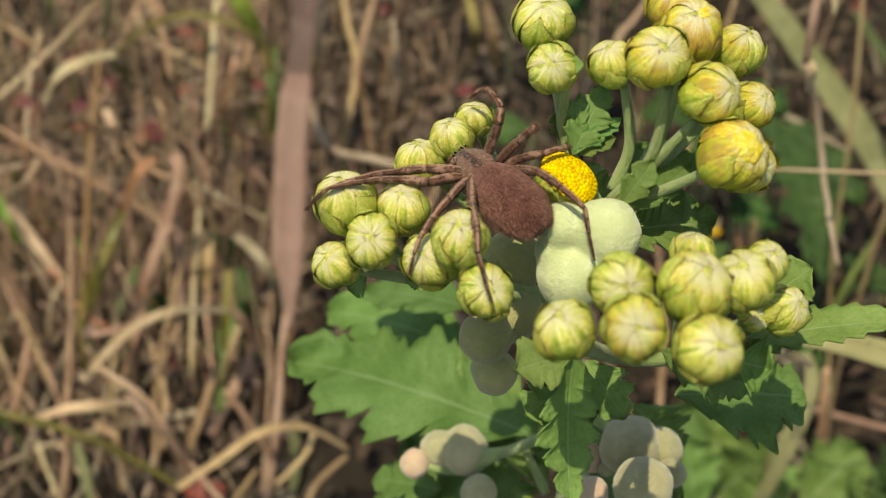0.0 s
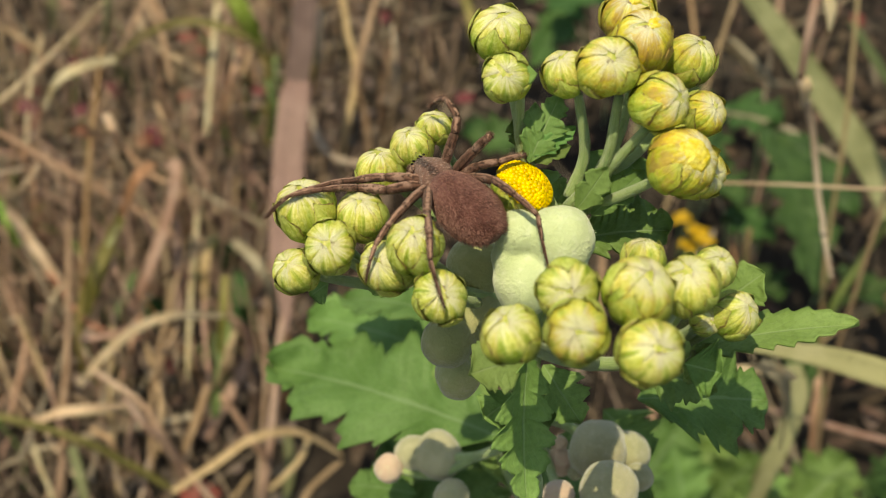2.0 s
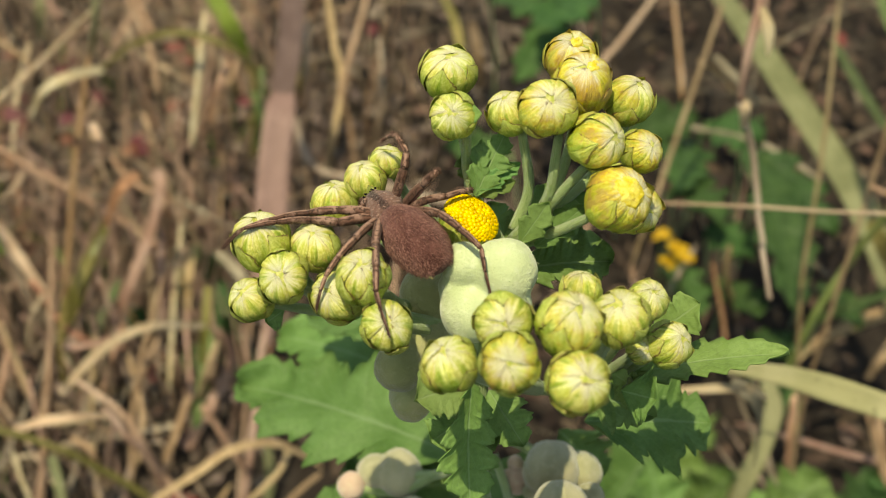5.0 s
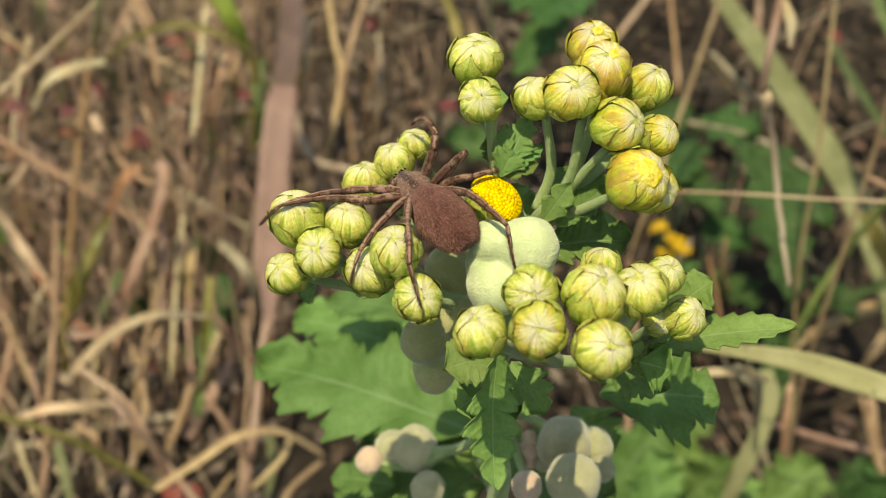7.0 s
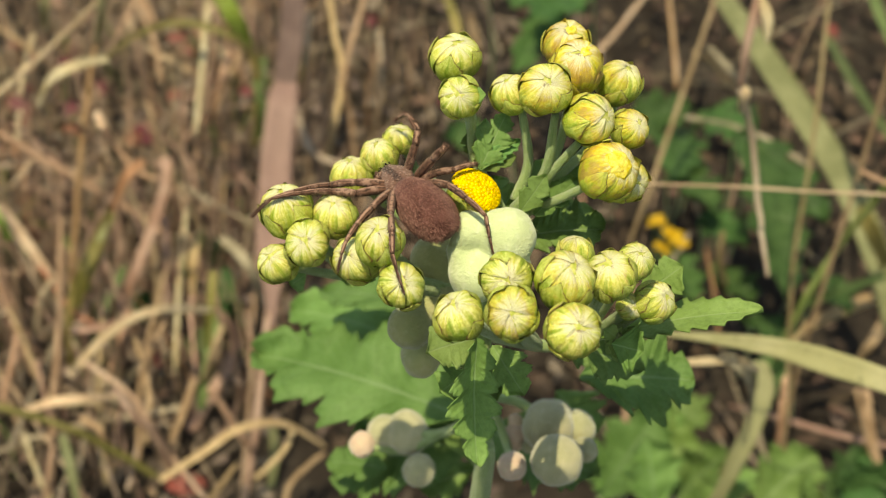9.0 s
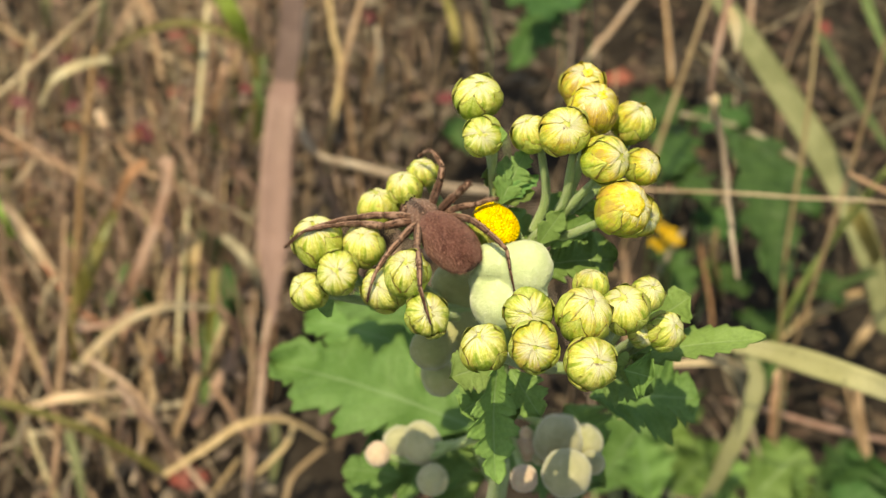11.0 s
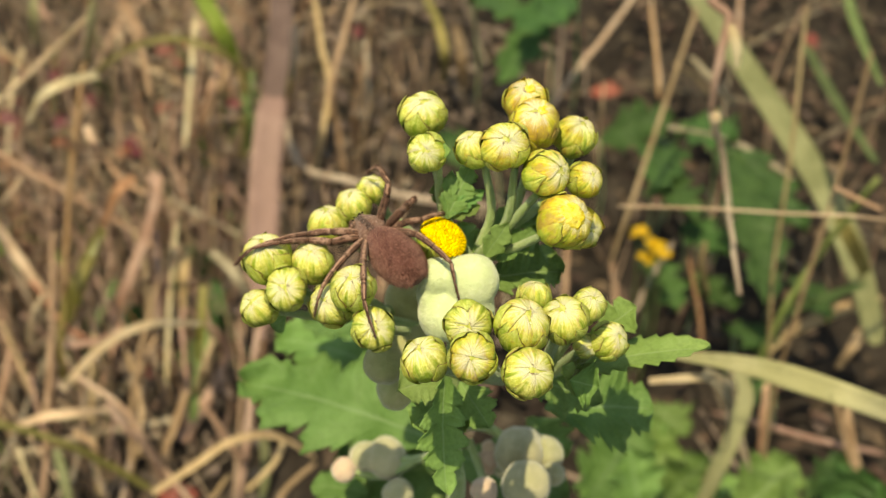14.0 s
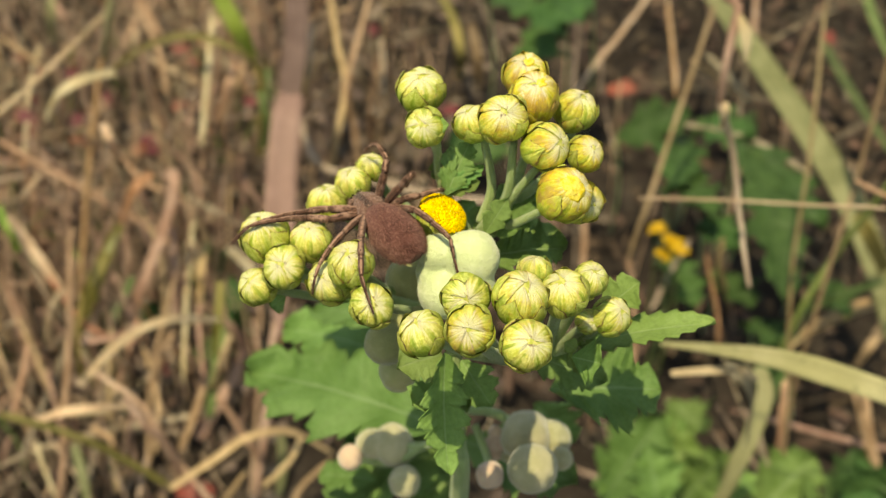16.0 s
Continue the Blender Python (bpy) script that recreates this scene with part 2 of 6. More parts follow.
_m = Nodes("green_stem_hairy")
_mp = _m.node("Mapping", Vector=_m.coords("UV"))
_mp.inputs["Scale"].default_value = (9, 0.7, 1)
_ridge = _m.noise(2.2, 3, 0.6, _mp.outputs[0])
_col = _m.mix(_m.span(_m.noise(350, 4), 0.3, 0.7), (0.22, 0.33, 0.10), (0.33, 0.43, 0.17))
_col = _m.mix(_m.span(_ridge, 0.42, 0.66, 0.0, 0.6), _col, (0.40, 0.48, 0.23))
_col = _m.mix(_m.span(_m.noise(2600, 2), 0.55, 0.75, 0.0, 0.3), _col, (0.46, 0.52, 0.32))
_m.bump(_m.math("ADD", _ridge, _m.math("MULTIPLY", _m.noise(2200, 3), 0.8)), 0.8, 0.0005)
_m.bsdf.inputs["Sheen Weight"].default_value = 0.3
MAT_STEM = _m.finish(_col, 0.6)


def gall_material(name, a, b, c):
    m = Nodes(name)
    col = m.mix(m.span(m.noise(160, 4), 0.3, 0.7), a, b)
    col = m.mix(m.span(m.noise(900, 5), 0.5, 0.72, 0.0, 0.5), col, c)
    m.bump(m.math("ADD", m.noise(2400, 5), m.math("MULTIPLY", m.noise(420, 3), 0.9)), 0.55, 0.0004)
    m.bsdf.inputs["Sheen Weight"].default_value = 0.5
    m.bsdf.inputs["Sheen Roughness"].default_value = 0.5
    return m.finish(m.vary(col, m.random(), 0.08, 0.008), 0.85, 0.0, 0.2)


MAT_GALL = {
    "pale": gall_material("felted_gall", (0.42, 0.48, 0.25), (0.54, 0.60, 0.35), (0.62, 0.66, 0.45)),
    "white": gall_material("fresh_gall", (0.53, 0.61, 0.33), (0.70, 0.77, 0.46), (0.78, 0.83, 0.60)),
    "beige": gall_material("old_gall", (0.33, 0.32, 0.18), (0.44, 0.41, 0.25), (0.50, 0.45, 0.31)),
    # dull: gall colour darkened to stand for shade under buds and spider
    "dull": gall_material("shade_toned_gall", (0.30, 0.31, 0.13), (0.40, 0.38, 0.18), (0.46, 0.42, 0.24)),
    "withered": gall_material("withered_gall", (0.09, 0.13, 0.035), (0.16, 0.20, 0.06), (0.22, 0.23, 0.11)),
    "pink": gall_material("pink_gall", (0.52, 0.36, 0.26), (0.64, 0.46, 0.35), (0.56, 0.51, 0.34)),
}


def spider_material(name, a, b, c):
    m = Nodes(name)
    col = m.mix(m.span(m.noise(380, 4), 0.35, 0.65), a, b)
    col = m.mix(m.span(m.noise(2400, 3), 0.55, 0.7), col, c)
    m.bump(m.noise(3600, 4), 0.7, 0.0004)
    m.bsdf.inputs["Sheen Weight"].default_value = 0.12
    return m.finish(col, 0.75, 0.0, 0.2)


MAT_ABDOMEN = spider_material("abdomen_felt", (0.082, 0.028, 0.024), (0.155, 0.061, 0.052), (0.27, 0.135, 0.115))
# the carapace has a dark band down the middle between paler flanks
_m = Nodes("carapace")
_x = _m.node("SeparateXYZ", Vector=_m.coords()).outputs[0]
_n = _m.noise(900, 4)
_band = _m.span(_m.math("ADD", _m.math("ABSOLUTE", _x), _m.math("MULTIPLY", _m.math("SUBTRACT", _n, 0.5), 0.0006)), 0.0003, 0.0007)
_col = _m.mix(_band, (0.050, 0.021, 0.016), (0.175, 0.090, 0.070))
_col = _m.mix(_m.span(_m.noise(2600, 3), 0.52, 0.70), _col, (0.36, 0.22, 0.175))
_m.bump(_m.noise(3000, 4), 0.9, 0.0006)
_m.bsdf.inputs["Sheen Weight"].default_value = 0.15
MAT_CARAPACE = _m.finish(_col, 0.65, 0.0, 0.3)
# legs: dark flanks, paler back with long streaks and specks
_m = Nodes("leg_streaked")
_uv = _m.node("SeparateXYZ", Vector=_m.coords("UV"))
_n = _m.noise(1300, 4)
_flank = _m.math("ADD", _m.math("ABSOLUTE", _m.math("SUBTRACT", _uv.outputs[0], 0.5)), _m.math("MULTIPLY", _m.math("SUBTRACT", _n, 0.5), 0.35))
_col = _m.ramp(_flank, (0.0, (0.38, 0.225, 0.17)), (0.11, (0.27, 0.145, 0.105)), (0.20, (0.045, 0.020, 0.014)), (0.32, (0.18, 0.09, 0.064)), (0.5, (0.075, 0.035, 0.025)))
_col = _m.mix(_m.span(_m.noise(520, 3), 0.50, 0.64, 0.0, 0.7), _col, (0.37, 0.225, 0.175))
_col = _m.mix(_m.span(_m.noise(2200, 3), 0.54, 0.66), _col, (0.045, 0.022, 0.015))
_col = _m.mix(_m.span(_uv.outputs[1], 0.86, 1.0, 0.0, 0.6), _col, (0.06, 0.028, 0.018))
_m.bump(_m.noise(4200, 3), 0.6, 0.0003)
_m.bsdf.inputs["Sheen Weight"].default_value = 0.05
MAT_LEG = _m.finish(_col, 0.55, 0.0, 0.22)
_m = Nodes("spider_hair")
MAT_HAIR = _m.finish(_m.mix(_m.node("NewGeometry").outputs["Random Per Island"], (0.06, 0.020, 0.016), (0.37, 0.185, 0.15)), 0.6)
_m = Nodes("spider_eye")
MAT_EYE = _m.finish(_m.mix(0.5, (0.01, 0.008, 0.006), (0.015, 0.01, 0.008)), 0.12)

_m = Nodes("soil")
_big = _m.noise(14, 6, 0.65)
_fine = _m.noise(160, 6, 0.7)
_col = _m.ramp(_big, (0.3, (0.030, 0.022, 0.018)), (0.5, (0.058, 0.045, 0.037)), (0.72, (0.125, 0.100, 0.083)))
_col = _m.mix(_m.span(_fine, 0.35, 0.7, 0.0, 0.7), _col, (0.036, 0.027, 0.022))
_col = _m.mix(_m.span(_m.noise(55, 3), 0.62, 0.7, 0.0, 0.6), _col, (0.22, 0.175, 0.14))
_m.bump(_m.math("ADD", _fine, _big), 0.9, 0.012)
MAT_SOIL = _m.finish(_col, 0.95, 0.0, 0.15)

_m = Nodes("red_leaf")
_col = _m.mix(_m.span(_m.random(), 0.55, 0.7), (0.23, 0.040, 0.046), (0.26, 0.085, 0.048))
_col = _m.mix(_m.span(_m.noise(90, 4), 0.35, 0.65, 0.0, 0.6), _col, (0.15, 0.05, 0.035))
MAT_RED = _m.finish(_m.vary(_col, _m.random(), 0.3, 0.02), 0.55, 0.2)
_m = Nodes("yellow_petal")
MAT_PETAL = _m.finish(_m.mix(_m.span(_m.noise(300, 3), 0.3, 0.7), (0.50, 0.29, 0.01), (0.62, 0.39, 0.022)), 0.5, 0.2)


# ---- mesh helpers ----
def mesh_object(name, verts, faces, material, uvs=None, smooth=True):
    """One mesh object; uvs are given per vertex."""
    me = bpy.data.meshes.new(name)
    me.from_pydata(verts, [], faces)
    if uvs is not None:
        layer = me.uv_layers.new(name="UVMap")
        idx = np.empty(len(me.loops), dtype=np.int32)
        me.loops.foreach_get("vertex_index", idx)
        layer.data.foreach_set("uv", np.asarray(uvs, dtype=np.float32)[idx].ravel())
    if smooth:
        me.polygons.foreach_set("use_smooth", [True] * len(me.polygons))
    me.materials.append(material)
    return new(name, me)


def under(ob, parent, m=None, label=""):
    ob.parent = parent
    if m is not None:
        ob.matrix_basis = m
    if label:
        tagged(ob, label)
    return ob


def spline(points, n):
    """n + 1 points on a smooth curve through the given ones (Catmull-Rom)."""
    p = [Vector(q) for q in points]
    p = [2 * p[0] - p[1], *p, 2 * p[-1] - p[-2]]
    out = []
    for k in range(n + 1):
        s = k / n * (len(p) - 3)
        i = min(int(s), len(p) - 4)
        t = s - i
        a, b, c, d = p[i:i + 4]
        out.append(0.5 * ((2 * b) + (c - a) * t + (2 * a - 5 * b + 4 * c - d) * t * t + (3 * b - a - 3 * c + d) * t ** 3))
    return out


def frames_along(pts, up):
    """Tangent, side and normal at each point."""
    res = []
    n = Vector(up)
    for i, p in enumerate(pts):
        t = (pts[min(i + 1, len(pts) - 1)] - pts[max(i - 1, 0)]).normalized()
        n = (n - t * n.dot(t))
        n = n.normalized() if n.length > 1e-6 else t.orthogonal().normalized()
        res.append((t, t.cross(n).normalized(), n))
    return res


def tube(pts, radii, sides=8, up=(0.1, 0.2, 1)):
    """Vertices, faces and uvs of a closed tube."""
    v, f, uv = [], [], []
    fr = frames_along(pts, up)
    for i, (p, (t, s, n)) in enumerate(zip(pts, fr)):
        for k in range(sides):
            a = 2 * math.pi * k / sides
            v.append(p + (s * math.cos(a) + n * math.sin(a)) * radii[i])
            uv.append((abs(1 - 2 * k / sides), i / (len(pts) - 1)))
    for i in range(len(pts) - 1):
        for k in range(sides):
            k2 = (k + 1) % sides
            f.append((i * sides + k, i * sides + k2, (i + 1) * sides + k2, (i + 1) * sides + k))
    f.append(tuple(range(sides))[::-1])
    f.append(tuple((len(pts) - 1) * sides + k for k in range(sides)))
    return v, f, uv


def ribbon(pts, widths, keel, thick, up, twist=0.0):
    """A grass blade: a V-shaped strip with two skins, so that it has thickness."""
    v, f, uv = [], [], []
    fr = frames_along(pts, up)
    cols = 5
    n_p = len(pts)
    for side in (1, -1):
        for i, (p, (t, s, n)) in enumerate(zip(pts, fr)):
            a = twist * i / n_p
            s2 = s * math.cos(a) + n * math.sin(a)
            n2 = n * math.cos(a) - s * math.sin(a)
            for c in range(cols):
                x = c / (cols - 1) * 2 - 1
                h = keel * (abs(x) ** 1.4) * widths[i]
                v.append(p + s2 * x * widths[i] * 0.5 + n2 * (h + side * thick * 0.5 * (1 - 0.7 * abs(x))))
                uv.append((c / (cols - 1), i / (n_p - 1)))
    off = n_p * cols
    for i in range(n_p - 1):
        for c in range(cols - 1):
            a, b, d, e = i * cols + c, i * cols + c + 1, (i + 1) * cols + c + 1, (i + 1) * cols + c
            f.append((a, b, d, e))
            f.append((off + a, off + e, off + d, off + b))
        for c in (0, cols - 1):
            a, e = i * cols + c, (i + 1) * cols + c
            f.append((a, e, off + e, off + a) if c == 0 else (a, off + a, off + e, e))
    return v, f, uv


def lobed_leaf(base, tip, width, normal, lobes, bend, teeth=3, rows=None, blunt=False):
    """A toothed leaf on a curved midrib, cut into pointed lobes that sweep forward where lobes > 1; two skins."""
    base, tip, normal = Vector(base), Vector(tip), Vector(normal).normalized()
    length = (tip - base).length
    d = (tip - base).normalized()
    normal = (normal - d * normal.dot(d)).normalized()
    side = d.cross(normal).normalized()
    n = rows or max(72, 30 * lobes)
    cols = 9
    v, f, uv = [], [], []
    seed = base.x * 310 + tip.y * 170
    for skin in (1, -1):
        for i in range(n + 1):
            s = i / n
            for c in range(cols):
                x = c / (cols - 1) * 2 - 1
                hand = 1 if x > 0 else -1
                shift = 0.10 * hand + 0.13 * noise.noise((seed, hand * 3.0, 1.7))
                env = max(0.0, math.sin(math.pi * (0.03 + 0.97 * s) ** 0.9)) ** 0.65
                if lobes > 1:
                    ph = (s * lobes + shift) % 1.0
                    peak = ph / 0.62 if ph < 0.62 else (1 - ph) / 0.38
                    cut = 0.56 + 0.48 * (math.sin(math.pi * ph ** 1.2) ** 0.6 if blunt else peak ** 0.75)
                    saw = (s * lobes * teeth + shift) % 1.0
                    tooth = 1 + (0.14 if blunt else 0.26) * ((saw / 0.75 if saw < 0.75 else (1 - saw) / 0.25) - 0.5)
                else:
                    cut = 1.0
                    saw = (s * 9 + shift) % 1.0
                    tooth = 1 + 0.34 * ((saw / 0.8 if saw < 0.8 else (1 - saw) / 0.2) - 0.5)
                uneven = 1 + 0.22 * noise.noise((s * 4, seed, hand * 2.0))
                hw = max(0.012, env * cut * tooth * uneven) * width * 0.5
                y = s * length + (0.62 if lobes > 1 else 0.30) * abs(x) * hw * (1 - s)
                wav = (0.035 if blunt else 0.06) * width * math.sin(9 * s + 2.5 * x + seed) * abs(x)
                up = bend * length * 4 * s * (1 - s) + 0.10 * width * abs(x) ** 1.5 + wav - (0.02 if blunt else 0.05) * width * math.sin(s * lobes * 6.28) * abs(x)
                v.append(base + d * y + side * x * hw + normal * (up + skin * 0.00012))
                uv.append((c / (cols - 1), s))
    off = (n + 1) * cols
    for i in range(n):
        for c in range(cols - 1):
            a, b, e, g = i * cols + c, i * cols + c + 1, (i + 1) * cols + c + 1, (i + 1) * cols + c
            f.append((a, b, e, g))
            f.append((off + a, off + g, off + e, off + b))
        for c in (0, cols - 1):
            a, e = i * cols + c, (i + 1) * cols + c
            f.append((a, e, off + e, off + a) if c == 0 else (a, off + a, off + e, e))
    return v, f, uv


def to_axis(axis, spin=0.0):
    """A turn that brings z to the axis."""
    return Vector((0, 0, 1)).rotation_difference(Vector(axis).normalized()).to_matrix().to_4x4() @ Matrix.Rotation(spin, 4, "Z")


# ---- ground ----
def ground():
    near = np.linspace(-1.1, 1.1, 111)
    far = np.array([1.3, 1.7, 2.5, 4, 8, 16, 40, 120])
    line = np.concatenate([-far[::-1], near, far])
    v, f = [], []
    k = len(line)
    for y in line:
        for x in line:
            z = 0.012 * noise.noise((x * 9, y * 9, 0)) + 0.006 * noise.noise((x * 31, y * 31, 3)) - 0.012
            v.append((x, y + 0.6, z))
    for j in range(k - 1):
        for i in range(k - 1):
            a = j * k + i
            f.append((a, a + 1, a + k + 1, a + k))
    ob = mesh_object("ground", v, f, MAT_SOIL)
    tagged(ob, "bare brown soil with crumbs and dry litter", "ground", kind="structure")


ground()


def strew(name, label, category, count, seed, lying, area, height, material, width=(1.2, 3.6), curl=1.0):
    """Uncountable dry grass: many thin bent straws in one mesh."""
    rng = random.Random(seed)
    v, f, uv = [], [], []
    for _ in range(count):
        x, y = rng.uniform(*area[0]), rng.uniform(*area[1])
        if -0.12 < x < 0.7 and y < 1.4 and rng.random() < 0.8:  # the weeds shade out the grass there
            continue
        a = rng.gauss(math.pi / 2, 0.95)
        if lying:
            le = rng.uniform(0.05, 0.22)
            d = Vector((math.cos(a), math.sin(a), rng.uniform(-0.10, 0.28))) * le
            p0 = Vector((x, y, rng.uniform(0.0, 0.035)))
        else:
            le = rng.uniform(*height)
            lean = rng.uniform(0.05, 0.6)
            d = Vector((math.cos(a) * lean, math.sin(a) * lean, 1)).normalized() * le
            p0 = Vector((x, y, -0.01))
        bow = Vector((rng.uniform(-1, 1), rng.uniform(-1, 1), rng.uniform(-0.2, 0.5))) * le * curl * (0.05 if rng.random() < 0.7 else 0.14)
        pts = spline((p0, p0 + d * 0.5 + bow, p0 + d), 6)
        w = rng.uniform(*width) * MM
        if rng.random() < 0.45:
            a2, b2, c2 = ribbon(pts, [w * 1.7 * (1 - 0.75 * (i / 6) ** 2) for i in range(7)], 0.25, 0.0003,
                                (rng.uniform(-1, 1), rng.uniform(-1, 1), 1), rng.uniform(-2, 2))
        else:
            a2, b2, c2 = tube(pts, [w * 0.5 * (1 - 0.4 * i / 6) for i in range(7)], 5)
        o = len(v)
        v += a2
        uv += c2
        f += [tuple(q + o for q in face) for face in b2]
    ob = mesh_object(name, v, f, material, uv)
    return tagged(ob, label, category, kind="stuff")


strew("straw_litter", "tangled dry straw litter lying on the soil", "dry grass", 1050, 11, True, ((-0.62, 0.62), (0.25, 1.35)), None, MAT_LITTER, (0.7, 2.8))
strew("dead_grass", "thin dead grass stalks standing and leaning", "dry grass", 600, 12, False, ((-0.65, 0.65), (0.42, 1.4)), (0.05, 0.20), MAT_STANDING, (0.7, 2.4))
strew("bleached_grass", "thin pinkish bleached straws standing among dead grass", "dry grass", 220, 21, False, ((-0.6, 0.05), (0.45, 1.2)), (0.06, 0.2), GRASS["pinkstraw"], (0.6, 1.9))
strew("reddish_grass", "reddish-brown thin dead stems among the straw", "dry grass", 120, 22, False, ((-0.6, 0.05), (0.45, 1.2)), (0.05, 0.16), GRASS["russet"], (0.7, 1.8))
strew("far_dead_grass", "dead grass further off, leaning at all angles", "dry grass", 1500, 13, False, ((-2.2, 2.2), (1.4, 3.4)), (0.1, 0.35), MAT_LITTER, (1.5, 4.0))
strew("side_dead_grass", "dead grass beside the path, leaning at all angles", "dry grass", 700, 14, False, ((-2.2, -0.66), (-1.2, 1.4)), (0.1, 0.3), MAT_LITTER, (1.5, 4.0))
strew("edge_dead_grass", "dead grass on the far side, leaning at all angles", "dry grass", 700, 15, False, ((0.72, 2.2), (-1.2, 1.4)), (0.1, 0.3), MAT_LITTER, (1.5, 4.0))
strew("trodden_straw", "flattened straw lying on trodden soil", "dry grass", 700, 16, True, ((-0.7, 0.7), (-1.2, 0.25)), None, MAT_LITTER, (0.9, 3.2))


MAT_PINKISH = grass_material("pinkish_dead_leaves", (0.34, 0.215, 0.16), (0.56, 0.40, 0.31), (0.24, 0.14, 0.10), 0.15, 0.6, True)
MAT_SPROUT = grass_material("green_sprouts", (0.11, 0.16, 0.04), (0.22, 0.28, 0.085), (0.08, 0.12, 0.03), 0.25, 0.5, True)
strew("thin_dead_grass", "thin dead grass standing in a tangle", "dry grass", 240, 41, False, ((-0.55, -0.07), (0.42, 1.05)), (0.05, 0.13), MAT_STANDING, (0.8, 2.4), 1.6)
strew("withered_leaves", "broad withered pinkish-brown grass leaves, bent and curled", "dry grass", 100, 42, False, ((-0.52, -0.07), (0.40, 0.95)), (0.04, 0.10), MAT_PINKISH, (2.6, 5.0), 3.0)
strew("tangled_straw", "long bleached straws lying across one another", "dry grass", 90, 43, True, ((-0.52, -0.04), (0.35, 1.0)), None, MAT_STANDING, (1.0, 3.0), 3.0)
strew("fine_straw", "very thin pale straws standing upright", "dry grass", 190, 45, False, ((-0.55, -0.06), (0.45, 1.1)), (0.08, 0.20), MAT_STANDING, (0.5, 1.4), 0.8)
strew("short_dead_grass", "short thin pinkish dead grass, bent over in a tangle", "dry grass", 150, 46, False, ((-0.34, -0.05), (0.34, 0.62)), (0.03, 0.09), MAT_PINKISH, (0.8, 2.4), 2.2)
strew("leaning_straw", "thin tan straws leaning over the bare soil", "dry grass", 420, 47, False, ((-0.12, 0.0), (0.50, 0.92)), (0.04, 0.13), MAT_STANDING, (0.8, 2.4), 1.6)
strew("bent_dead_leaves", "bent pale dead grass leaves crossing one another", "dry grass", 75, 48, False, ((-0.32, -0.11), (0.47, 0.66)), (0.05, 0.12), MAT_PINKISH, (1.4, 3.4), 2.6)
strew("green_sprouts", "thin green shoots coming up through dead grass", "grass", 80, 44, False, ((-0.5, -0.06), (0.40, 0.9)), (0.03, 0.09), MAT_SPROUT, (1.2, 3.2), 2.0)

MAT_FLAKE = grass_material("leaf_litter", (0.15, 0.11, 0.09), (0.27, 0.205, 0.17), (0.11, 0.075, 0.06), 0.1, 0.75, True, 0.2)

# flakes coloured dark in place of the shade that the weeds cast
MAT_SHADE_LITTER = grass_material("shade_dark_litter", (0.045, 0.026, 0.018), (0.15, 0.095, 0.065), (0.03, 0.018, 0.012), 0.05, 0.7, True)


def leaf_litter(name, label, count, seed, area, material):
    """Curled, broken leaf flakes between the straws."""
    rng = random.Random(seed)
    v, f, uv = [], [], []
    for _ in range(count):
        soft = rng.gauss(0, 0.09) if rng.random() < 0.75 else rng.gauss(0, 0.5)
        c = Vector((rng.uniform(*area[0]) + soft, rng.uniform(*area[1]) + rng.gauss(0, 0.1 + abs(soft)), rng.uniform(0.0, 0.03)))
        a = rng.uniform(0, 6.28)
        d = Vector((math.cos(a), math.sin(a), rng.uniform(-0.2, 0.5))) * rng.uniform(0.003, 0.012)
        w = rng.uniform(0.004, 0.011)
        pts = spline((c - d, c + Vector((0, 0, rng.uniform(-0.3, 0.6))) * d.length, c + d), 6)
        a2, b2, c2 = ribbon(pts, [w * math.sin(math.pi * (0.12 + 0.8 * i / 6)) * rng.uniform(0.75, 1.2) for i in range(7)], rng.uniform(-0.3, 0.5), 0.0003,
                            (rng.uniform(-0.7, 0.7), rng.uniform(-0.9, 0.3), 1), rng.uniform(-1, 1))
        o = len(v)
        v += a2
        uv += c2
        f += [tuple(q + o for q in face) for face in b2]
    return tagged(mesh_object(name, v, f, material, uv), label, "leaf litter", kind="stuff")


leaf_litter("leaf_litter", "curled brown and reddish leaf flakes scattered between straws", 350, 31, ((-0.75, -0.15), (0.52, 1.4)), MAT_FLAKE)
leaf_litter("dark_leaf_litter", "leaf flakes on the soil, coloured dark for the shade under weeds", 2450, 32, ((0.02, 0.65), (0.35, 1.5)), MAT_SHADE_LITTER)
leaf_litter("grey_leaf_litter", "dry grey-brown leaf flakes lying between thin straws", 620, 33, ((-0.16, 0.0), (0.52, 0.95)), MAT_FLAKE)


# ---- grass that can be told apart: stalks and blades grow in tufts ----
def tuft(name, place, label, category, group):
    ob = new(name)
    ob.empty_display_size = 0.02
    ob.location = (*place, 0.0)
    return tagged(ob, label, category, group)


TUFTS = [tuft("grass_tuft", p, w, "grass", "grass tufts") for p, w in (
    ((-0.30, 0.50), "tuft of dry tan grass, stalks bent and crossing"),
    ((-0.24, 0.66), "tuft of bleached grass with one curled pale leaf"),
    ((-0.18, 0.40), "flattened dry grass with a bent pale blade"),
    ((-0.10, 0.46), "dead grass with one broad mauve-brown blade"),
    ((-0.12, 0.72), "dry grass with a fresh green blade hanging over"),
    ((-0.02, 0.74), "thin tan stalks of dry grass"),
    ((0.12, 0.62), "sparse dry straws among green weeds"),
    ((0.20, 0.42), "tall grass with tan stems and faded green blades"),
    ((0.24, 0.58), "tall grass with a broad pale-green arching blade"),
)]
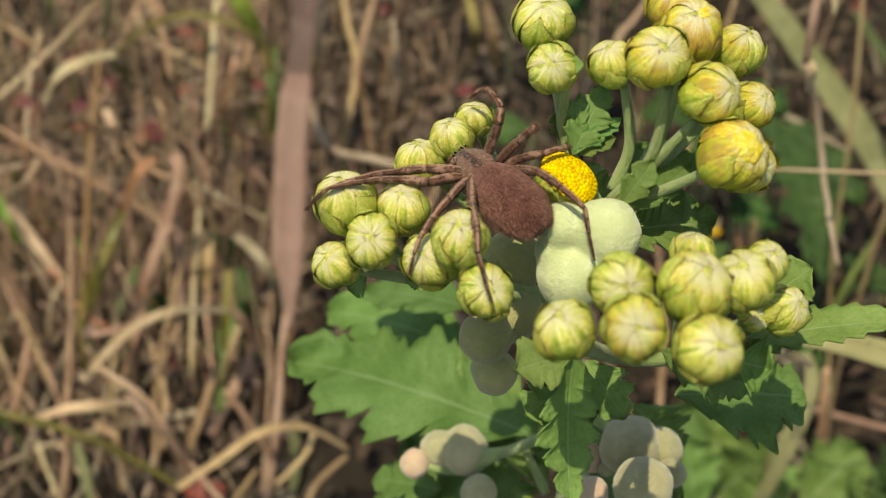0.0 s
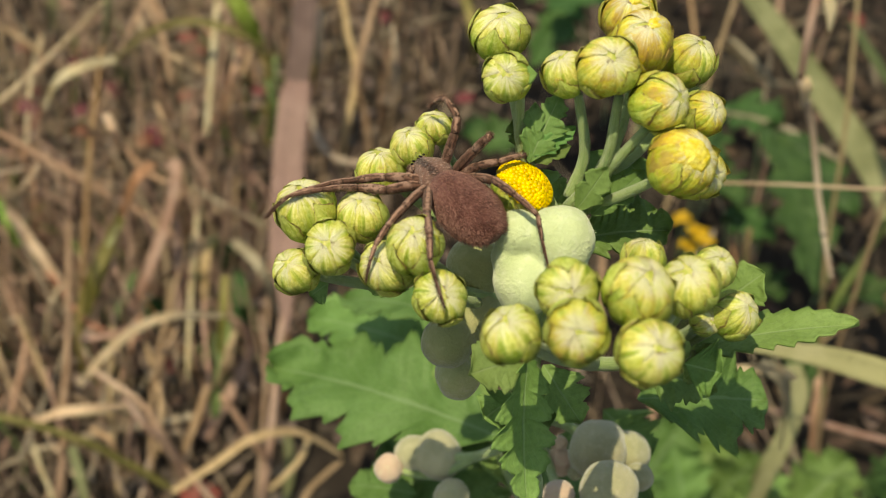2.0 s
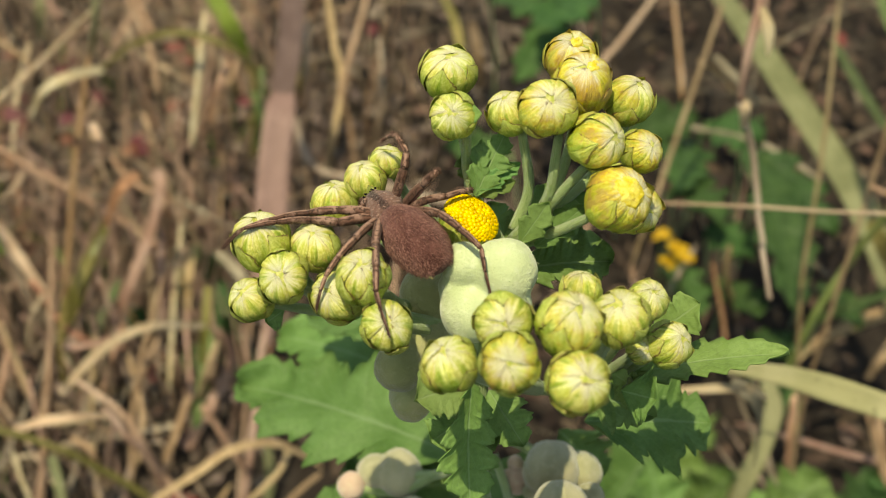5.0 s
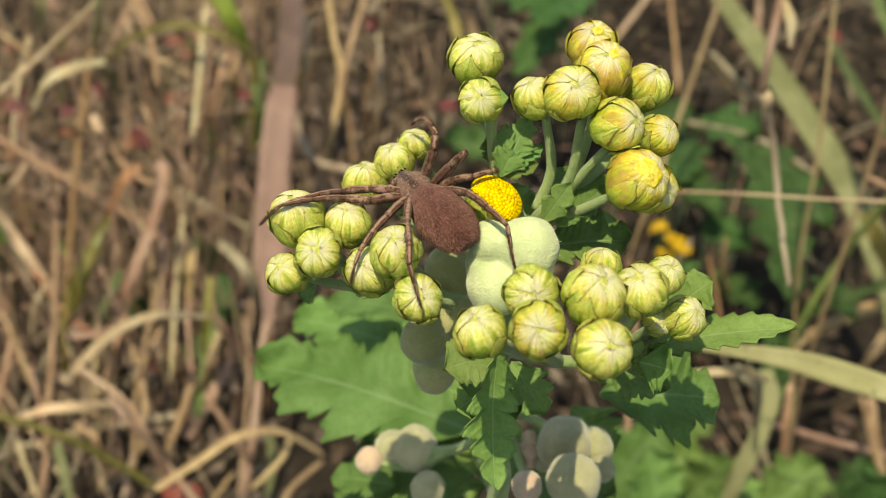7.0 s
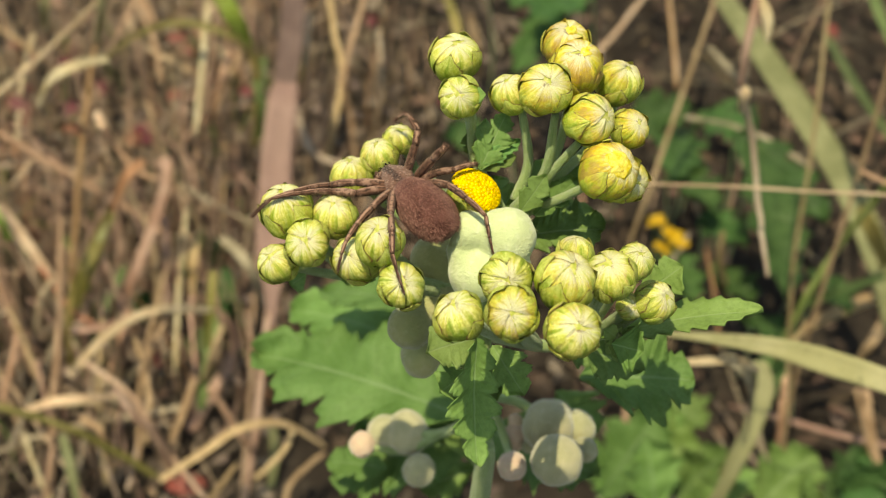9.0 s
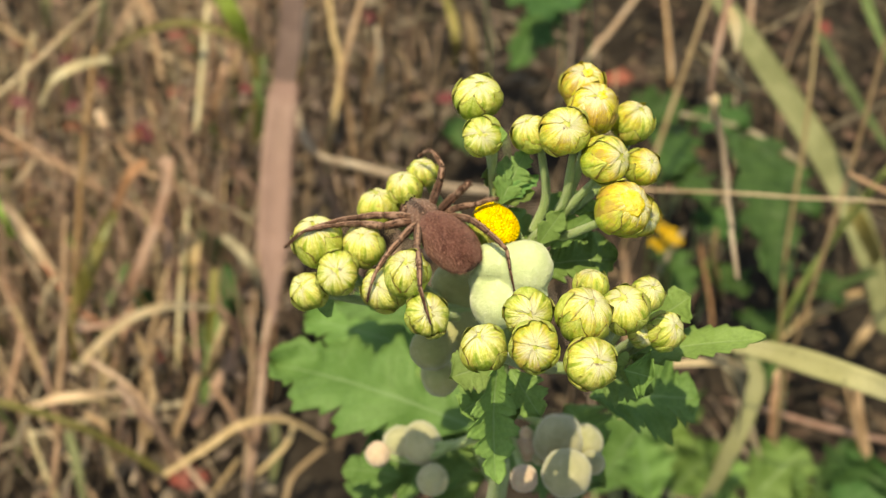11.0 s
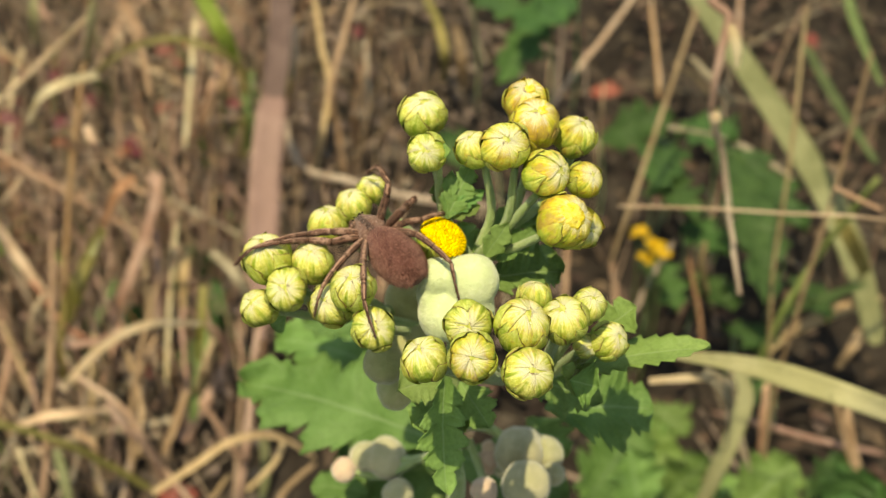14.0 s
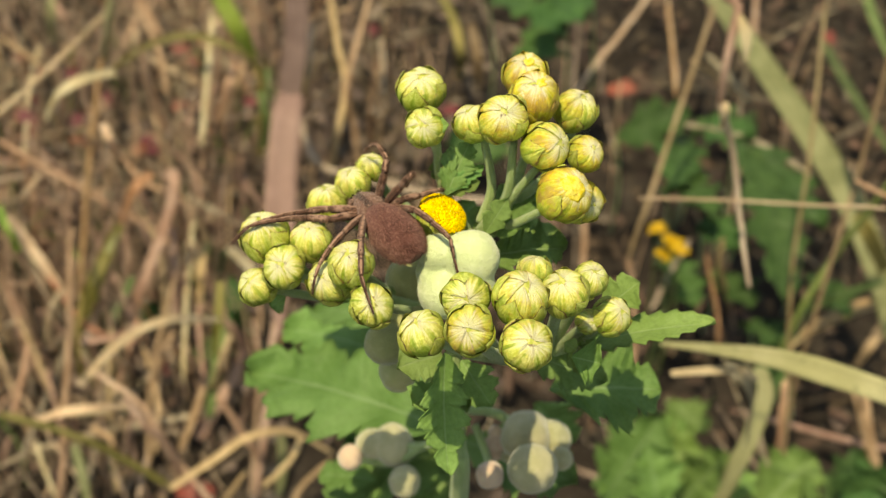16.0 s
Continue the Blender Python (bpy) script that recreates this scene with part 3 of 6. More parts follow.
WEEDS = [tuft("weed_plant", p, w, "weed", "green weeds") for p, w in (
    ((0.06, 0.78), "green weed with lobed leaves behind dry stalks"),
    ((0.18, 0.62), "dark green lobed weed growing between grasses"),
    ((0.13, 0.38), "low green weed with soft lobed leaves"),
    ((-0.12, 0.52), "tiny green seedling among dead grass"),
)]


def join(ob, roots, place):
    """Puts a part under the nearest root, keeping it where it is."""
    root = min(roots, key=lambda r: (r.location.xy - Vector(place).xy).length)
    return under(ob, root, Matrix.Translation(-root.location))


def straw(material, width, *points):
    pts = spline(points, 26)
    n = len(pts)
    r = width * MM * 0.43
    rng = random.Random(round(points[0][0] * 9973 + points[-1][1] * 7919, 3))
    joint = rng.uniform(0.25, 0.75)
    radii = []
    for i in range(n):
        s = i / (n - 1)
        k = 0.78 + 0.22 * math.sin(math.pi * (0.15 + 0.7 * s)) + 0.10 * noise.noise((s * 6, r * 900, points[0][0] * 50))
        k += 0.14 * math.exp(-((s - joint) / 0.018) ** 2)
        if s > 0.94 or s < 0.03:
            k *= 0.6
        radii.append(r * k)
    pts = [p + Vector((noise.noise((i * 0.35, width, 1)), noise.noise((i * 0.35, width, 5)), 0)) * r * 0.25 for i, p in enumerate(pts)]
    v, f, uv = tube(pts, radii, 8)
    ob = mesh_object("stalk", v, f, GRASS[material], uv)
    return tagged(join(ob, TUFTS, min(points, key=lambda p: p[2])), GRASS_WORDS[material])


def grass_blade(material, width, *points, slim=0.0, narrow=0.0):
    pts = spline(points, 34)
    n = len(pts)
    w = width * MM
    ws = []
    for i in range(n):
        s = i / (n - 1)
        ws.append(w * (slim * min(1.0, s * 2.2) + (1 - slim) if slim else 1.0) * (0.55 + 0.45 * math.sin(math.pi * min(1.0, 0.18 + 0.75 * s))) * (1 + 0.07 * noise.noise((s * 7, points[0][0] * 40, 2))) * (0.5 if s > 0.985 else 1) * (1 - narrow * max(0.0, (s - 0.6) / 0.4) ** 1.3))
    rng = random.Random(round(points[0][0] * 7907 + points[-1][1] * 6131, 3))
    v, f, uv = ribbon(pts, ws, 0.16, 0.0004, (0, -0.66, 0.75), rng.uniform(-0.5, 0.5))
    ob = mesh_object("blade", v, f, GRASS[material], uv)
    return tagged(join(ob, TUFTS, min(points, key=lambda p: p[2])), GRASS_WORDS[material])


def weed_leaf(base, tip, width, lobes):
    v, f, uv = lobed_leaf(base, tip, width * MM, (0.1, -0.45, 0.88), lobes, 0.05)
    # far leaves use the darker green, which stands in for the grass's shade
    ob = mesh_object("leaf", v, f, MAT_LEAF if base[1] < 0.48 and base[0] < 0.19 else MAT_WEED, uv)
    # the leaf stalk down to the soil
    b = Vector(base)
    foot = Vector((b.x + 0.01, b.y + 0.02, -0.01))
    a2, f2, u2 = tube(spline((b, (b + foot) / 2 + Vector((0.004, 0, 0)), foot), 8), [0.0011] * 9, 6)
    under(mesh_object("leaf_stalk", a2, f2, MAT_STEM, u2), ob)
    return join(ob, WEEDS, base)


def yellow_flower(place):
    c = Vector(place)
    rng = random.Random(round(c.x * 1e4))
    v, f, uv = tube(spline((c, c + Vector((0.006, 0.006, -c.z * 0.5)), Vector((c.x + 0.004, c.y + 0.01, -0.01))), 8), [0.0009] * 9, 6)
    root = mesh_object("yellow_flower", v, f, GRASS["dullgreen"], uv)
    for k in range(7):
        a = k / 7 * 6.283 + rng.uniform(-0.2, 0.2)
        d = Vector((math.cos(a), math.sin(a) * 0.8, 0.25 + rng.uniform(-0.3, 0.3)))
        pv, pf, pu = ribbon(spline((c, c + d * 0.004 + Vector((0, 0, 0.001)), c + d * 0.0068), 6), [0.003, 0.0038, 0.004, 0.0042, 0.004, 0.003, 0.0015], 0.1, 0.0003, (0, 0, 1))
        under(mesh_object("petal", pv, pf, MAT_PETAL, pu), root)
    return tagged(root, "small bright yellow flower on a thin green stem", "flower", "yellow flowers")


def fallen_leaf(place, size):
    c = Vector(place)
    rng = random.Random(round(c.x * 1e4 + size))
    a = rng.uniform(0, 6.28)
    d = Vector((math.cos(a), math.sin(a), rng.uniform(-0.1, 0.3))) * size * MM * 0.5
    v, f, uv = lobed_leaf(c - d, c + d, size * MM * 0.6, (0.2, -0.4, 0.9), 1, 0.12, 4, 20)
    ob = mesh_object("fallen_leaf", v, f, MAT_RED, uv)
    return tagged(ob, "small withered red leaf caught among straw", "leaf", "fallen red leaves")


# this darker piece paints the shadow over the top of the mauve blade
grass_blade('mauveshade', 18.5, (-0.102, 0.78, 0.158), (-0.095, 0.69, 0.152), (-0.094, 0.633, 0.146), (-0.095, 0.605, 0.136))
grass_blade('mauve', 20.5, (-0.093, 0.625, 0.149), (-0.094, 0.606, 0.144), (-0.096, 0.577, 0.123), (-0.094, 0.518, 0.1), (-0.092, 0.493, 0.09), (-0.091, 0.469, 0.075), narrow=0.72)
straw('pinkstraw', 5.4, (-0.092, 0.504, 0.09), (-0.094, 0.455, 0.07), (-0.095, 0.411, 0.05), (-0.1, 0.376, 0.02))
straw('pale', 3.7, (-0.318, 0.66, 0.1), (-0.266, 0.677, 0.14), (-0.21, 0.652, 0.2))
grass_blade('pale', 7.1, (-0.207, 0.617, 0.17), (-0.221, 0.592, 0.18), (-0.237, 0.59, 0.17), (-0.255, 0.604, 0.14))
straw('russet', 4.8, (-0.225, 0.65, 0.16), (-0.229, 0.589, 0.11), (-0.231, 0.538, 0.06), (-0.241, 0.53, 0.02))
straw('lime', 6.0, (-0.203, 0.627, 0.22), (-0.208, 0.626, 0.2), (-0.223, 0.65, 0.16))
grass_blade('olive', 5.3, (-0.246, 0.727, 0.1), (-0.195, 0.668, 0.16), (-0.156, 0.647, 0.18), (-0.119, 0.648, 0.16), (-0.121, 0.682, 0.1))
grass_blade('green', 13.1, (-0.157, 0.729, 0.17), (-0.142, 0.713, 0.15), (-0.133, 0.715, 0.12))
grass_blade('olive', 8.5, (-0.133, 0.719, 0.12), (-0.127, 0.712, 0.1), (-0.13, 0.687, 0.05))
straw('pale', 5.3, (-0.149, 0.689, 0.17), (-0.161, 0.687, 0.12), (-0.175, 0.679, 0.06))
straw('tan', 5.0, (-0.135, 0.695, 0.13), (-0.149, 0.685, 0.1), (-0.169, 0.686, 0.06))
straw('tan', 5.9, (-0.227, 0.764, 0.14), (-0.205, 0.724, 0.12), (-0.196, 0.694, 0.1))
straw('tan', 6.3, (-0.306, 0.636, 0.1), (-0.253, 0.605, 0.09), (-0.206, 0.597, 0.06), (-0.176, 0.58, 0.05))
grass_blade('pinkstraw', 8.4, (-0.165, 0.549, 0.14), (-0.154, 0.528, 0.15), (-0.163, 0.521, 0.12), (-0.181, 0.512, 0.08), (-0.196, 0.509, 0.05))
straw('pale', 4.0, (-0.153, 0.551, 0.1), (-0.155, 0.513, 0.07), (-0.153, 0.463, 0.04))
grass_blade('pinkstraw', 6.6, (-0.279, 0.562, 0.09), (-0.253, 0.532, 0.08), (-0.231, 0.511, 0.06))
straw('tan', 4.8, (-0.212, 0.495, 0.14), (-0.21, 0.451, 0.1), (-0.208, 0.408, 0.07), (-0.208, 0.367, 0.03))
grass_blade('olive', 6.0, (-0.19, 0.509, 0.12), (-0.205, 0.501, 0.09), (-0.224, 0.501, 0.05))
grass_blade('pale', 5.4, (-0.209, 0.441, 0.06), (-0.178, 0.438, 0.1), (-0.149, 0.438, 0.12), (-0.123, 0.459, 0.1))
straw('tan', 4.6, (-0.268, 0.504, 0.08), (-0.25, 0.475, 0.06), (-0.233, 0.451, 0.03))
straw('olive', 5.3, (-0.231, 0.384, 0.1), (-0.192, 0.378, 0.09), (-0.167, 0.377, 0.07), (-0.142, 0.373, 0.05))
straw('pinkstraw', 3.8, (-0.191, 0.425, 0.09), (-0.163, 0.409, 0.08), (-0.143, 0.389, 0.06), (-0.116, 0.369, 0.03))
straw('tan', 4.4, (-0.115, 0.399, 0.1), (-0.106, 0.396, 0.08), (-0.095, 0.394, 0.05))
grass_blade('tan', 4.4, (-0.138, 0.358, 0.07), (-0.113, 0.362, 0.09), (-0.094, 0.37, 0.1), (-0.073, 0.382, 0.09), (-0.052, 0.391, 0.06))
grass_blade('tan', 4.6, (-0.129, 0.423, 0.08), (-0.137, 0.41, 0.06), (-0.146, 0.405, 0.04))
grass_blade('palegreen', 5.6, (-0.186, 0.364, 0.1), (-0.18, 0.35, 0.09), (-0.177, 0.339, 0.07))
straw('greystraw', 4.5, (-0.175, 0.626, 0.06), (-0.154, 0.609, 0.06), (-0.121, 0.596, 0.05))
straw('pale', 6.9, (-0.093, 0.771, 0.12), (-0.094, 0.729, 0.1), (-0.103, 0.734, 0.06))
straw('tan', 6.6, (-0.081, 0.799, 0.13), (-0.072, 0.755, 0.11), (-0.065, 0.729, 0.09), (-0.069, 0.698, 0.07), (-0.076, 0.691, 0.04), (-0.076, 0.679, 0.01), (-0.075, 0.642, -0.005))
straw('tan', 5.5, (-0.046, 0.782, 0.14), (-0.055, 0.748, 0.12), (-0.062, 0.71, 0.1), (-0.058, 0.703, 0.07), (-0.054, 0.692, 0.04), (-0.05, 0.687, 0.01), (-0.047, 0.666, -0.005))
straw('greystraw', 3.7, (-0.042, 0.832, 0.07), (-0.038, 0.786, 0.06), (-0.039, 0.764, 0.03))
straw('greystraw', 6.2, (-0.103, 0.72, 0.07), (-0.079, 0.628, 0.09), (-0.041, 0.585, 0.11), (0.004, 0.555, 0.12), (0.054, 0.548, 0.12))
straw('pinkstraw', 3.4, (-0.12, 0.66, 0.06), (-0.108, 0.515, 0.06), (-0.102, 0.437, 0.05), (-0.1, 0.369, 0.03))
straw('russet', 3.6, (-0.304, 0.66, 0.07), (-0.285, 0.62, 0.06), (-0.284, 0.606, 0.04))
straw('tan', 4.5, (-0.235, 0.676, 0.06), (-0.211, 0.643, 0.06), (-0.173, 0.627, 0.05))
straw('tan', 3.3, (-0.173, 0.463, 0.07), (-0.159, 0.427, 0.06), (-0.16, 0.405, 0.04))
straw('pale', 3.2, (-0.224, 0.416, 0.06), (-0.194, 0.411, 0.07), (-0.173, 0.424, 0.06))
straw('tan', 3.8, (-0.089, 0.367, 0.06), (-0.074, 0.379, 0.07), (-0.07, 0.395, 0.07))
straw('tan', 3.7, (-0.073, 0.356, 0.05), (-0.068, 0.367, 0.06), (-0.052, 0.387, 0.06))
straw('tan', 4.0, (-0.245, 0.465, 0.07), (-0.241, 0.438, 0.07), (-0.243, 0.416, 0.06))
straw('tan', 3.5, (-0.185, 0.499, 0.06), (-0.186, 0.477, 0.06), (-0.197, 0.456, 0.03))
straw('russet', 3.6, (-0.243, 0.516, 0.08), (-0.216, 0.491, 0.06), (-0.181, 0.487, 0.05))
straw('tan', 3.7, (-0.133, 0.804, 0.1), (-0.155, 0.813, 0.12), (-0.177, 0.841, 0.12))
straw('pale', 4.0, (-0.322, 0.794, 0.08), (-0.319, 0.742, 0.07), (-0.316, 0.693, 0.04))
straw('tan', 3.8, (-0.216, 0.715, 0.07), (-0.198, 0.671, 0.06), (-0.19, 0.641, 0.03))
straw('tan', 3.2, (-0.148, 0.666, 0.07), (-0.143, 0.605, 0.05), (-0.138, 0.567, 0.02))
straw('pinkstraw', 2.9, (-0.151, 0.558, 0.07), (-0.148, 0.503, 0.05), (-0.14, 0.463, 0.03))
straw('tan', 3.0, (-0.197, 0.481, 0.07), (-0.188, 0.426, 0.06), (-0.179, 0.383, 0.03))
straw('pale', 2.8, (-0.221, 0.391, 0.07), (-0.213, 0.376, 0.06), (-0.202, 0.36, 0.04))
straw('tan', 2.8, (-0.098, 0.371, 0.07), (-0.107, 0.363, 0.06), (-0.121, 0.358, 0.04))
grass_blade('olive', 4.7, (-0.127, 0.492, 0.1), (-0.128, 0.474, 0.08), (-0.135, 0.474, 0.04))
grass_blade('olive', 4.1, (-0.209, 0.481, 0.1), (-0.216, 0.473, 0.07), (-0.221, 0.472, 0.03))
grass_blade('dullgreen', 4.9, (-0.12, 0.703, 0.12), (-0.12, 0.675, 0.1), (-0.128, 0.682, 0.06))
grass_blade('olive', 5.1, (-0.095, 0.743, 0.12), (-0.096, 0.72, 0.1), (-0.104, 0.734, 0.06))
grass_blade('green', 6.1, (-0.295, 0.586, 0.08), (-0.282, 0.563, 0.08), (-0.279, 0.562, 0.06))
straw('pinkstraw', 4.5, (-0.209, 0.458, 0.08), (-0.19, 0.462, 0.08), (-0.18, 0.482, 0.07))
straw('tan', 3.8, (-0.162, 0.514, 0.08), (-0.167, 0.448, 0.06), (-0.164, 0.398, 0.03))
straw('tan', 3.4, (-0.198, 0.374, 0.08), (-0.199, 0.363, 0.07), (-0.204, 0.355, 0.05))
straw('tan', 3.1, (-0.191, 0.375, 0.08), (-0.186, 0.363, 0.07), (-0.183, 0.355, 0.05))
grass_blade('palegreen', 5.8, (-0.08, 0.388, 0.08), (-0.08, 0.384, 0.06), (-0.083, 0.375, 0.04))
grass_blade('greystraw', 6.6, (0.107, 0.251, 0.29), (0.116, 0.253, 0.28), (0.127, 0.268, 0.25), (0.139, 0.287, 0.2), slim=0.4)
grass_blade('dullgreen', 7.9, (-0.131, 0.502, 0.06), (-0.131, 0.471, 0.05), (-0.137, 0.45, 0.02))
grass_blade('dullgreen', 7.8, (-0.156, 0.584, 0.05), (-0.158, 0.558, 0.05), (-0.169, 0.558, 0.02))
grass_blade('dullgreen', 5.3, (-0.2, 0.549, 0.05), (-0.208, 0.523, 0.04), (-0.218, 0.508, 0.02))
grass_blade('dullgreen', 6.8, (-0.128, 0.702, 0.1), (-0.122, 0.687, 0.09), (-0.125, 0.685, 0.06))
straw('pinkstraw', 3.2, (-0.102, 0.462, 0.06), (-0.105, 0.472, 0.07), (-0.112, 0.502, 0.06))
straw('tan', 3.5, (-0.122, 0.472, 0.07), (-0.125, 0.458, 0.06), (-0.134, 0.456, 0.04))
straw('tan', 4.2, (-0.258, 0.49, 0.07), (-0.237, 0.456, 0.06), (-0.226, 0.441, 0.03))
grass_blade('palegreen', 18.4, (0.217, 0.823, 0.14), (0.238, 0.711, 0.14), (0.261, 0.619, 0.13), (0.276, 0.558, 0.12), (0.287, 0.505, 0.1), (0.297, 0.476, 0.07))
straw('pinkstraw', 1.3, (0.074, 0.282, 0.34), (0.104, 0.275, 0.345), (0.127, 0.267, 0.35), (0.155, 0.265, 0.35), (0.227, 0.312, 0.3), (0.427, 0.469, 0.1), (0.501, 0.496, 0))
straw('pale', 5.2, (0.2, 0.904, 0.08), (0.17, 0.851, 0.07), (0.14, 0.807, 0.06), (0.11, 0.764, 0.04))
straw('tan', 3.3, (0.184, 0.631, 0.22), (0.155, 0.562, 0.18), (0.134, 0.509, 0.16), (0.123, 0.493, 0.12))
straw('tan', 4.2, (0.13, 0.521, 0.1), (0.126, 0.461, 0.1), (0.119, 0.408, 0.08), (0.11, 0.375, 0.05))
grass_blade('lime', 7.3, (0.08, 0.242, 0.31), (0.094, 0.23, 0.32), (0.108, 0.217, 0.33), (0.122, 0.206, 0.335), (0.145, 0.2, 0.33), (0.23, 0.244, 0.25), (0.393, 0.347, 0.05), slim=0.75)
grass_blade('pale', 2.7, (0.083, 0.233, 0.305), (0.095, 0.23, 0.31), (0.104, 0.23, 0.31), (0.117, 0.244, 0.29))
grass_blade('lime', 7.9, (0.154, 0.333, 0.2), (0.155, 0.32, 0.195), (0.143, 0.297, 0.18), (0.132, 0.286, 0.15))
straw('greenstem', 4.5, (0.223, 0.403, 0.26), (0.213, 0.416, 0.2), (0.201, 0.411, 0.16), (0.194, 0.408, 0.12))
straw('brownstem', 2.5, (0.223, 0.451, 0.3), (0.212, 0.42, 0.25), (0.197, 0.386, 0.2), (0.19, 0.366, 0.14), (0.19, 0.34, 0.08))
straw('brownstem', 2.4, (0.216, 0.531, 0.28), (0.198, 0.452, 0.24), (0.194, 0.42, 0.18), (0.197, 0.387, 0.12), (0.192, 0.34, 0.08))
straw('tan', 4.4, (0.32, 0.53, 0.06), (0.277, 0.509, 0.06), (0.247, 0.499, 0.05), (0.232, 0.492, 0.03))
straw('pinkstraw', 4.4, (0.291, 0.413, 0.04), (0.251, 0.414, 0.05), (0.22, 0.426, 0.05), (0.195, 0.453, 0.03))
straw('tan', 2.9, (0.219, 0.362, 0.15), (0.227, 0.357, 0.13), (0.239, 0.351, 0.1))
straw('russet', 2.6, (0.186, 0.775, 0.14), (0.188, 0.742, 0.12), (0.188, 0.702, 0.1))
grass_blade('dullgreen', 8.6, (0.288, 0.704, 0.15), (0.271, 0.592, 0.18), (0.265, 0.494, 0.2))
grass_blade('dullgreen', 8.4, (0.287, 0.658, 0.22), (0.28, 0.601, 0.22), (0.277, 0.543, 0.22))
straw('tan', 2.2, (0.176, 0.345, 0.3), (0.183, 0.338, 0.3), (0.192, 0.33, 0.3))
straw('tan', 2.9, (0.166, 0.595, 0.2), (0.185, 0.615, 0.18), (0.206, 0.635, 0.15))
grass_blade('tan', 7.0, (0.301, 0.501, 0.07), (0.281, 0.475, 0.07), (0.276, 0.474, 0.05))
straw('tan', 4.5, (0.111, 0.602, 0.08), (0.105, 0.543, 0.08), (0.1, 0.5, 0.06))
straw('russet', 3.1, (0.18, 0.523, 0.1), (0.184, 0.482, 0.08), (0.184, 0.472, 0.06))
straw('greystraw', 4.7, (0.159, 0.708, 0.08), (0.192, 0.666, 0.1), (0.225, 0.622, 0.12), (0.258, 0.582, 0.12))
grass_blade('palegreen', 4.9, (0.158, 0.33, 0.16), (0.15, 0.322, 0.14), (0.147, 0.325, 0.1))

grass_blade('palegreen', 7.4, (-0.29, 0.762, 0.15), (-0.292, 0.755, 0.13), (-0.302, 0.768, 0.1))
straw('tan', 5.3, (-0.345, 0.774, 0.1), (-0.322, 0.754, 0.1), (-0.304, 0.745, 0.09))
straw('tan', 4.7, (-0.244, 0.838, 0.1), (-0.236, 0.828, 0.09), (-0.226, 0.813, 0.08))
straw('pale', 5.5, (-0.154, 0.696, 0.17), (-0.154, 0.659, 0.15), (-0.157, 0.618, 0.11))
straw('tan', 5.5, (-0.135, 0.663, 0.15), (-0.14, 0.646, 0.14), (-0.156, 0.642, 0.1))
straw('pale', 7.6, (-0.245, 0.683, 0.08), (-0.238, 0.669, 0.08), (-0.237, 0.678, 0.06))
grass_blade('russet', 6.9, (-0.17, 0.535, 0.15), (-0.177, 0.52, 0.15), (-0.191, 0.524, 0.12))
grass_blade('olive', 8.3, (-0.187, 0.51, 0.13), (-0.198, 0.504, 0.11), (-0.209, 0.494, 0.09), (-0.223, 0.494, 0.05))
grass_blade('lime', 3.4, (-0.189, 0.507, 0.125), (-0.201, 0.503, 0.105), (-0.211, 0.495, 0.085))
straw('pale', 5.5, (-0.222, 0.481, 0.1), (-0.233, 0.482, 0.08), (-0.242, 0.484, 0.05))
straw('pinkstraw', 5.1, (-0.165, 0.543, 0.1), (-0.163, 0.522, 0.08), (-0.163, 0.506, 0.05))
grass_blade('greystraw', 6.3, (-0.127, 0.524, 0.1), (-0.111, 0.498, 0.11), (-0.102, 0.49, 0.1), (-0.098, 0.498, 0.06))
straw('tan', 5.0, (-0.151, 0.458, 0.09), (-0.158, 0.442, 0.08), (-0.169, 0.441, 0.05))
grass_blade('pale', 4.8, (-0.23, 0.41, 0.06), (-0.208, 0.402, 0.08), (-0.19, 0.406, 0.08), (-0.176, 0.425, 0.06))
straw('pinkstraw', 5.6, (-0.167, 0.397, 0.1), (-0.155, 0.387, 0.09), (-0.144, 0.385, 0.07), (-0.137, 0.381, 0.04))
straw('tan', 4.9, (-0.114, 0.447, 0.1), (-0.119, 0.436, 0.09), (-0.128, 0.438, 0.06))
straw('tan', 4.1, (-0.187, 0.392, 0.08), (-0.173, 0.382, 0.08), (-0.173, 0.385, 0.05))
grass_blade('tan', 5.9, (-0.146, 0.539, 0.09), (-0.148, 0.523, 0.07), (-0.152, 0.511, 0.04))
straw('pinkstraw', 4.4, (-0.255, 0.573, 0.12), (-0.263, 0.567, 0.11), (-0.279, 0.58, 0.09))
grass_blade('olive', 7.5, (0.002, 0.917, 0.08), (0.019, 0.814, 0.1), (0.025, 0.779, 0.09), (0.026, 0.799, 0.05))
grass_blade('brownstem', 8.5, (0.036, 0.857, 0.07), (0.04, 0.812, 0.07), (0.043, 0.806, 0.04))
grass_blade('dullgreen', 6.0, (0.233, 0.474, 0.1), (0.246, 0.466, 0.12), (0.277, 0.479, 0.12))
straw('tan', 6.8, (0.242, 0.491, 0.06), (0.262, 0.492, 0.08), (0.297, 0.507, 0.08))
grass_blade('olive', 10.2, (0.253, 0.493, 0.16), (0.267, 0.491, 0.14), (0.303, 0.517, 0.08))
straw('tan', 4.9, (0.194, 0.388, 0.13), (0.196, 0.378, 0.1), (0.201, 0.363, 0.06))
straw('tan', 5.7, (0.25, 0.406, 0.1), (0.255, 0.396, 0.08), (0.266, 0.384, 0.05))
straw('pinkstraw', 3.0, (0.206, 0.871, 0.1), (0.207, 0.83, 0.08), (0.211, 0.79, 0.05))
straw('greystraw', 5.3, (0.223, 0.764, 0.1), (0.234, 0.732, 0.1), (0.254, 0.724, 0.08))
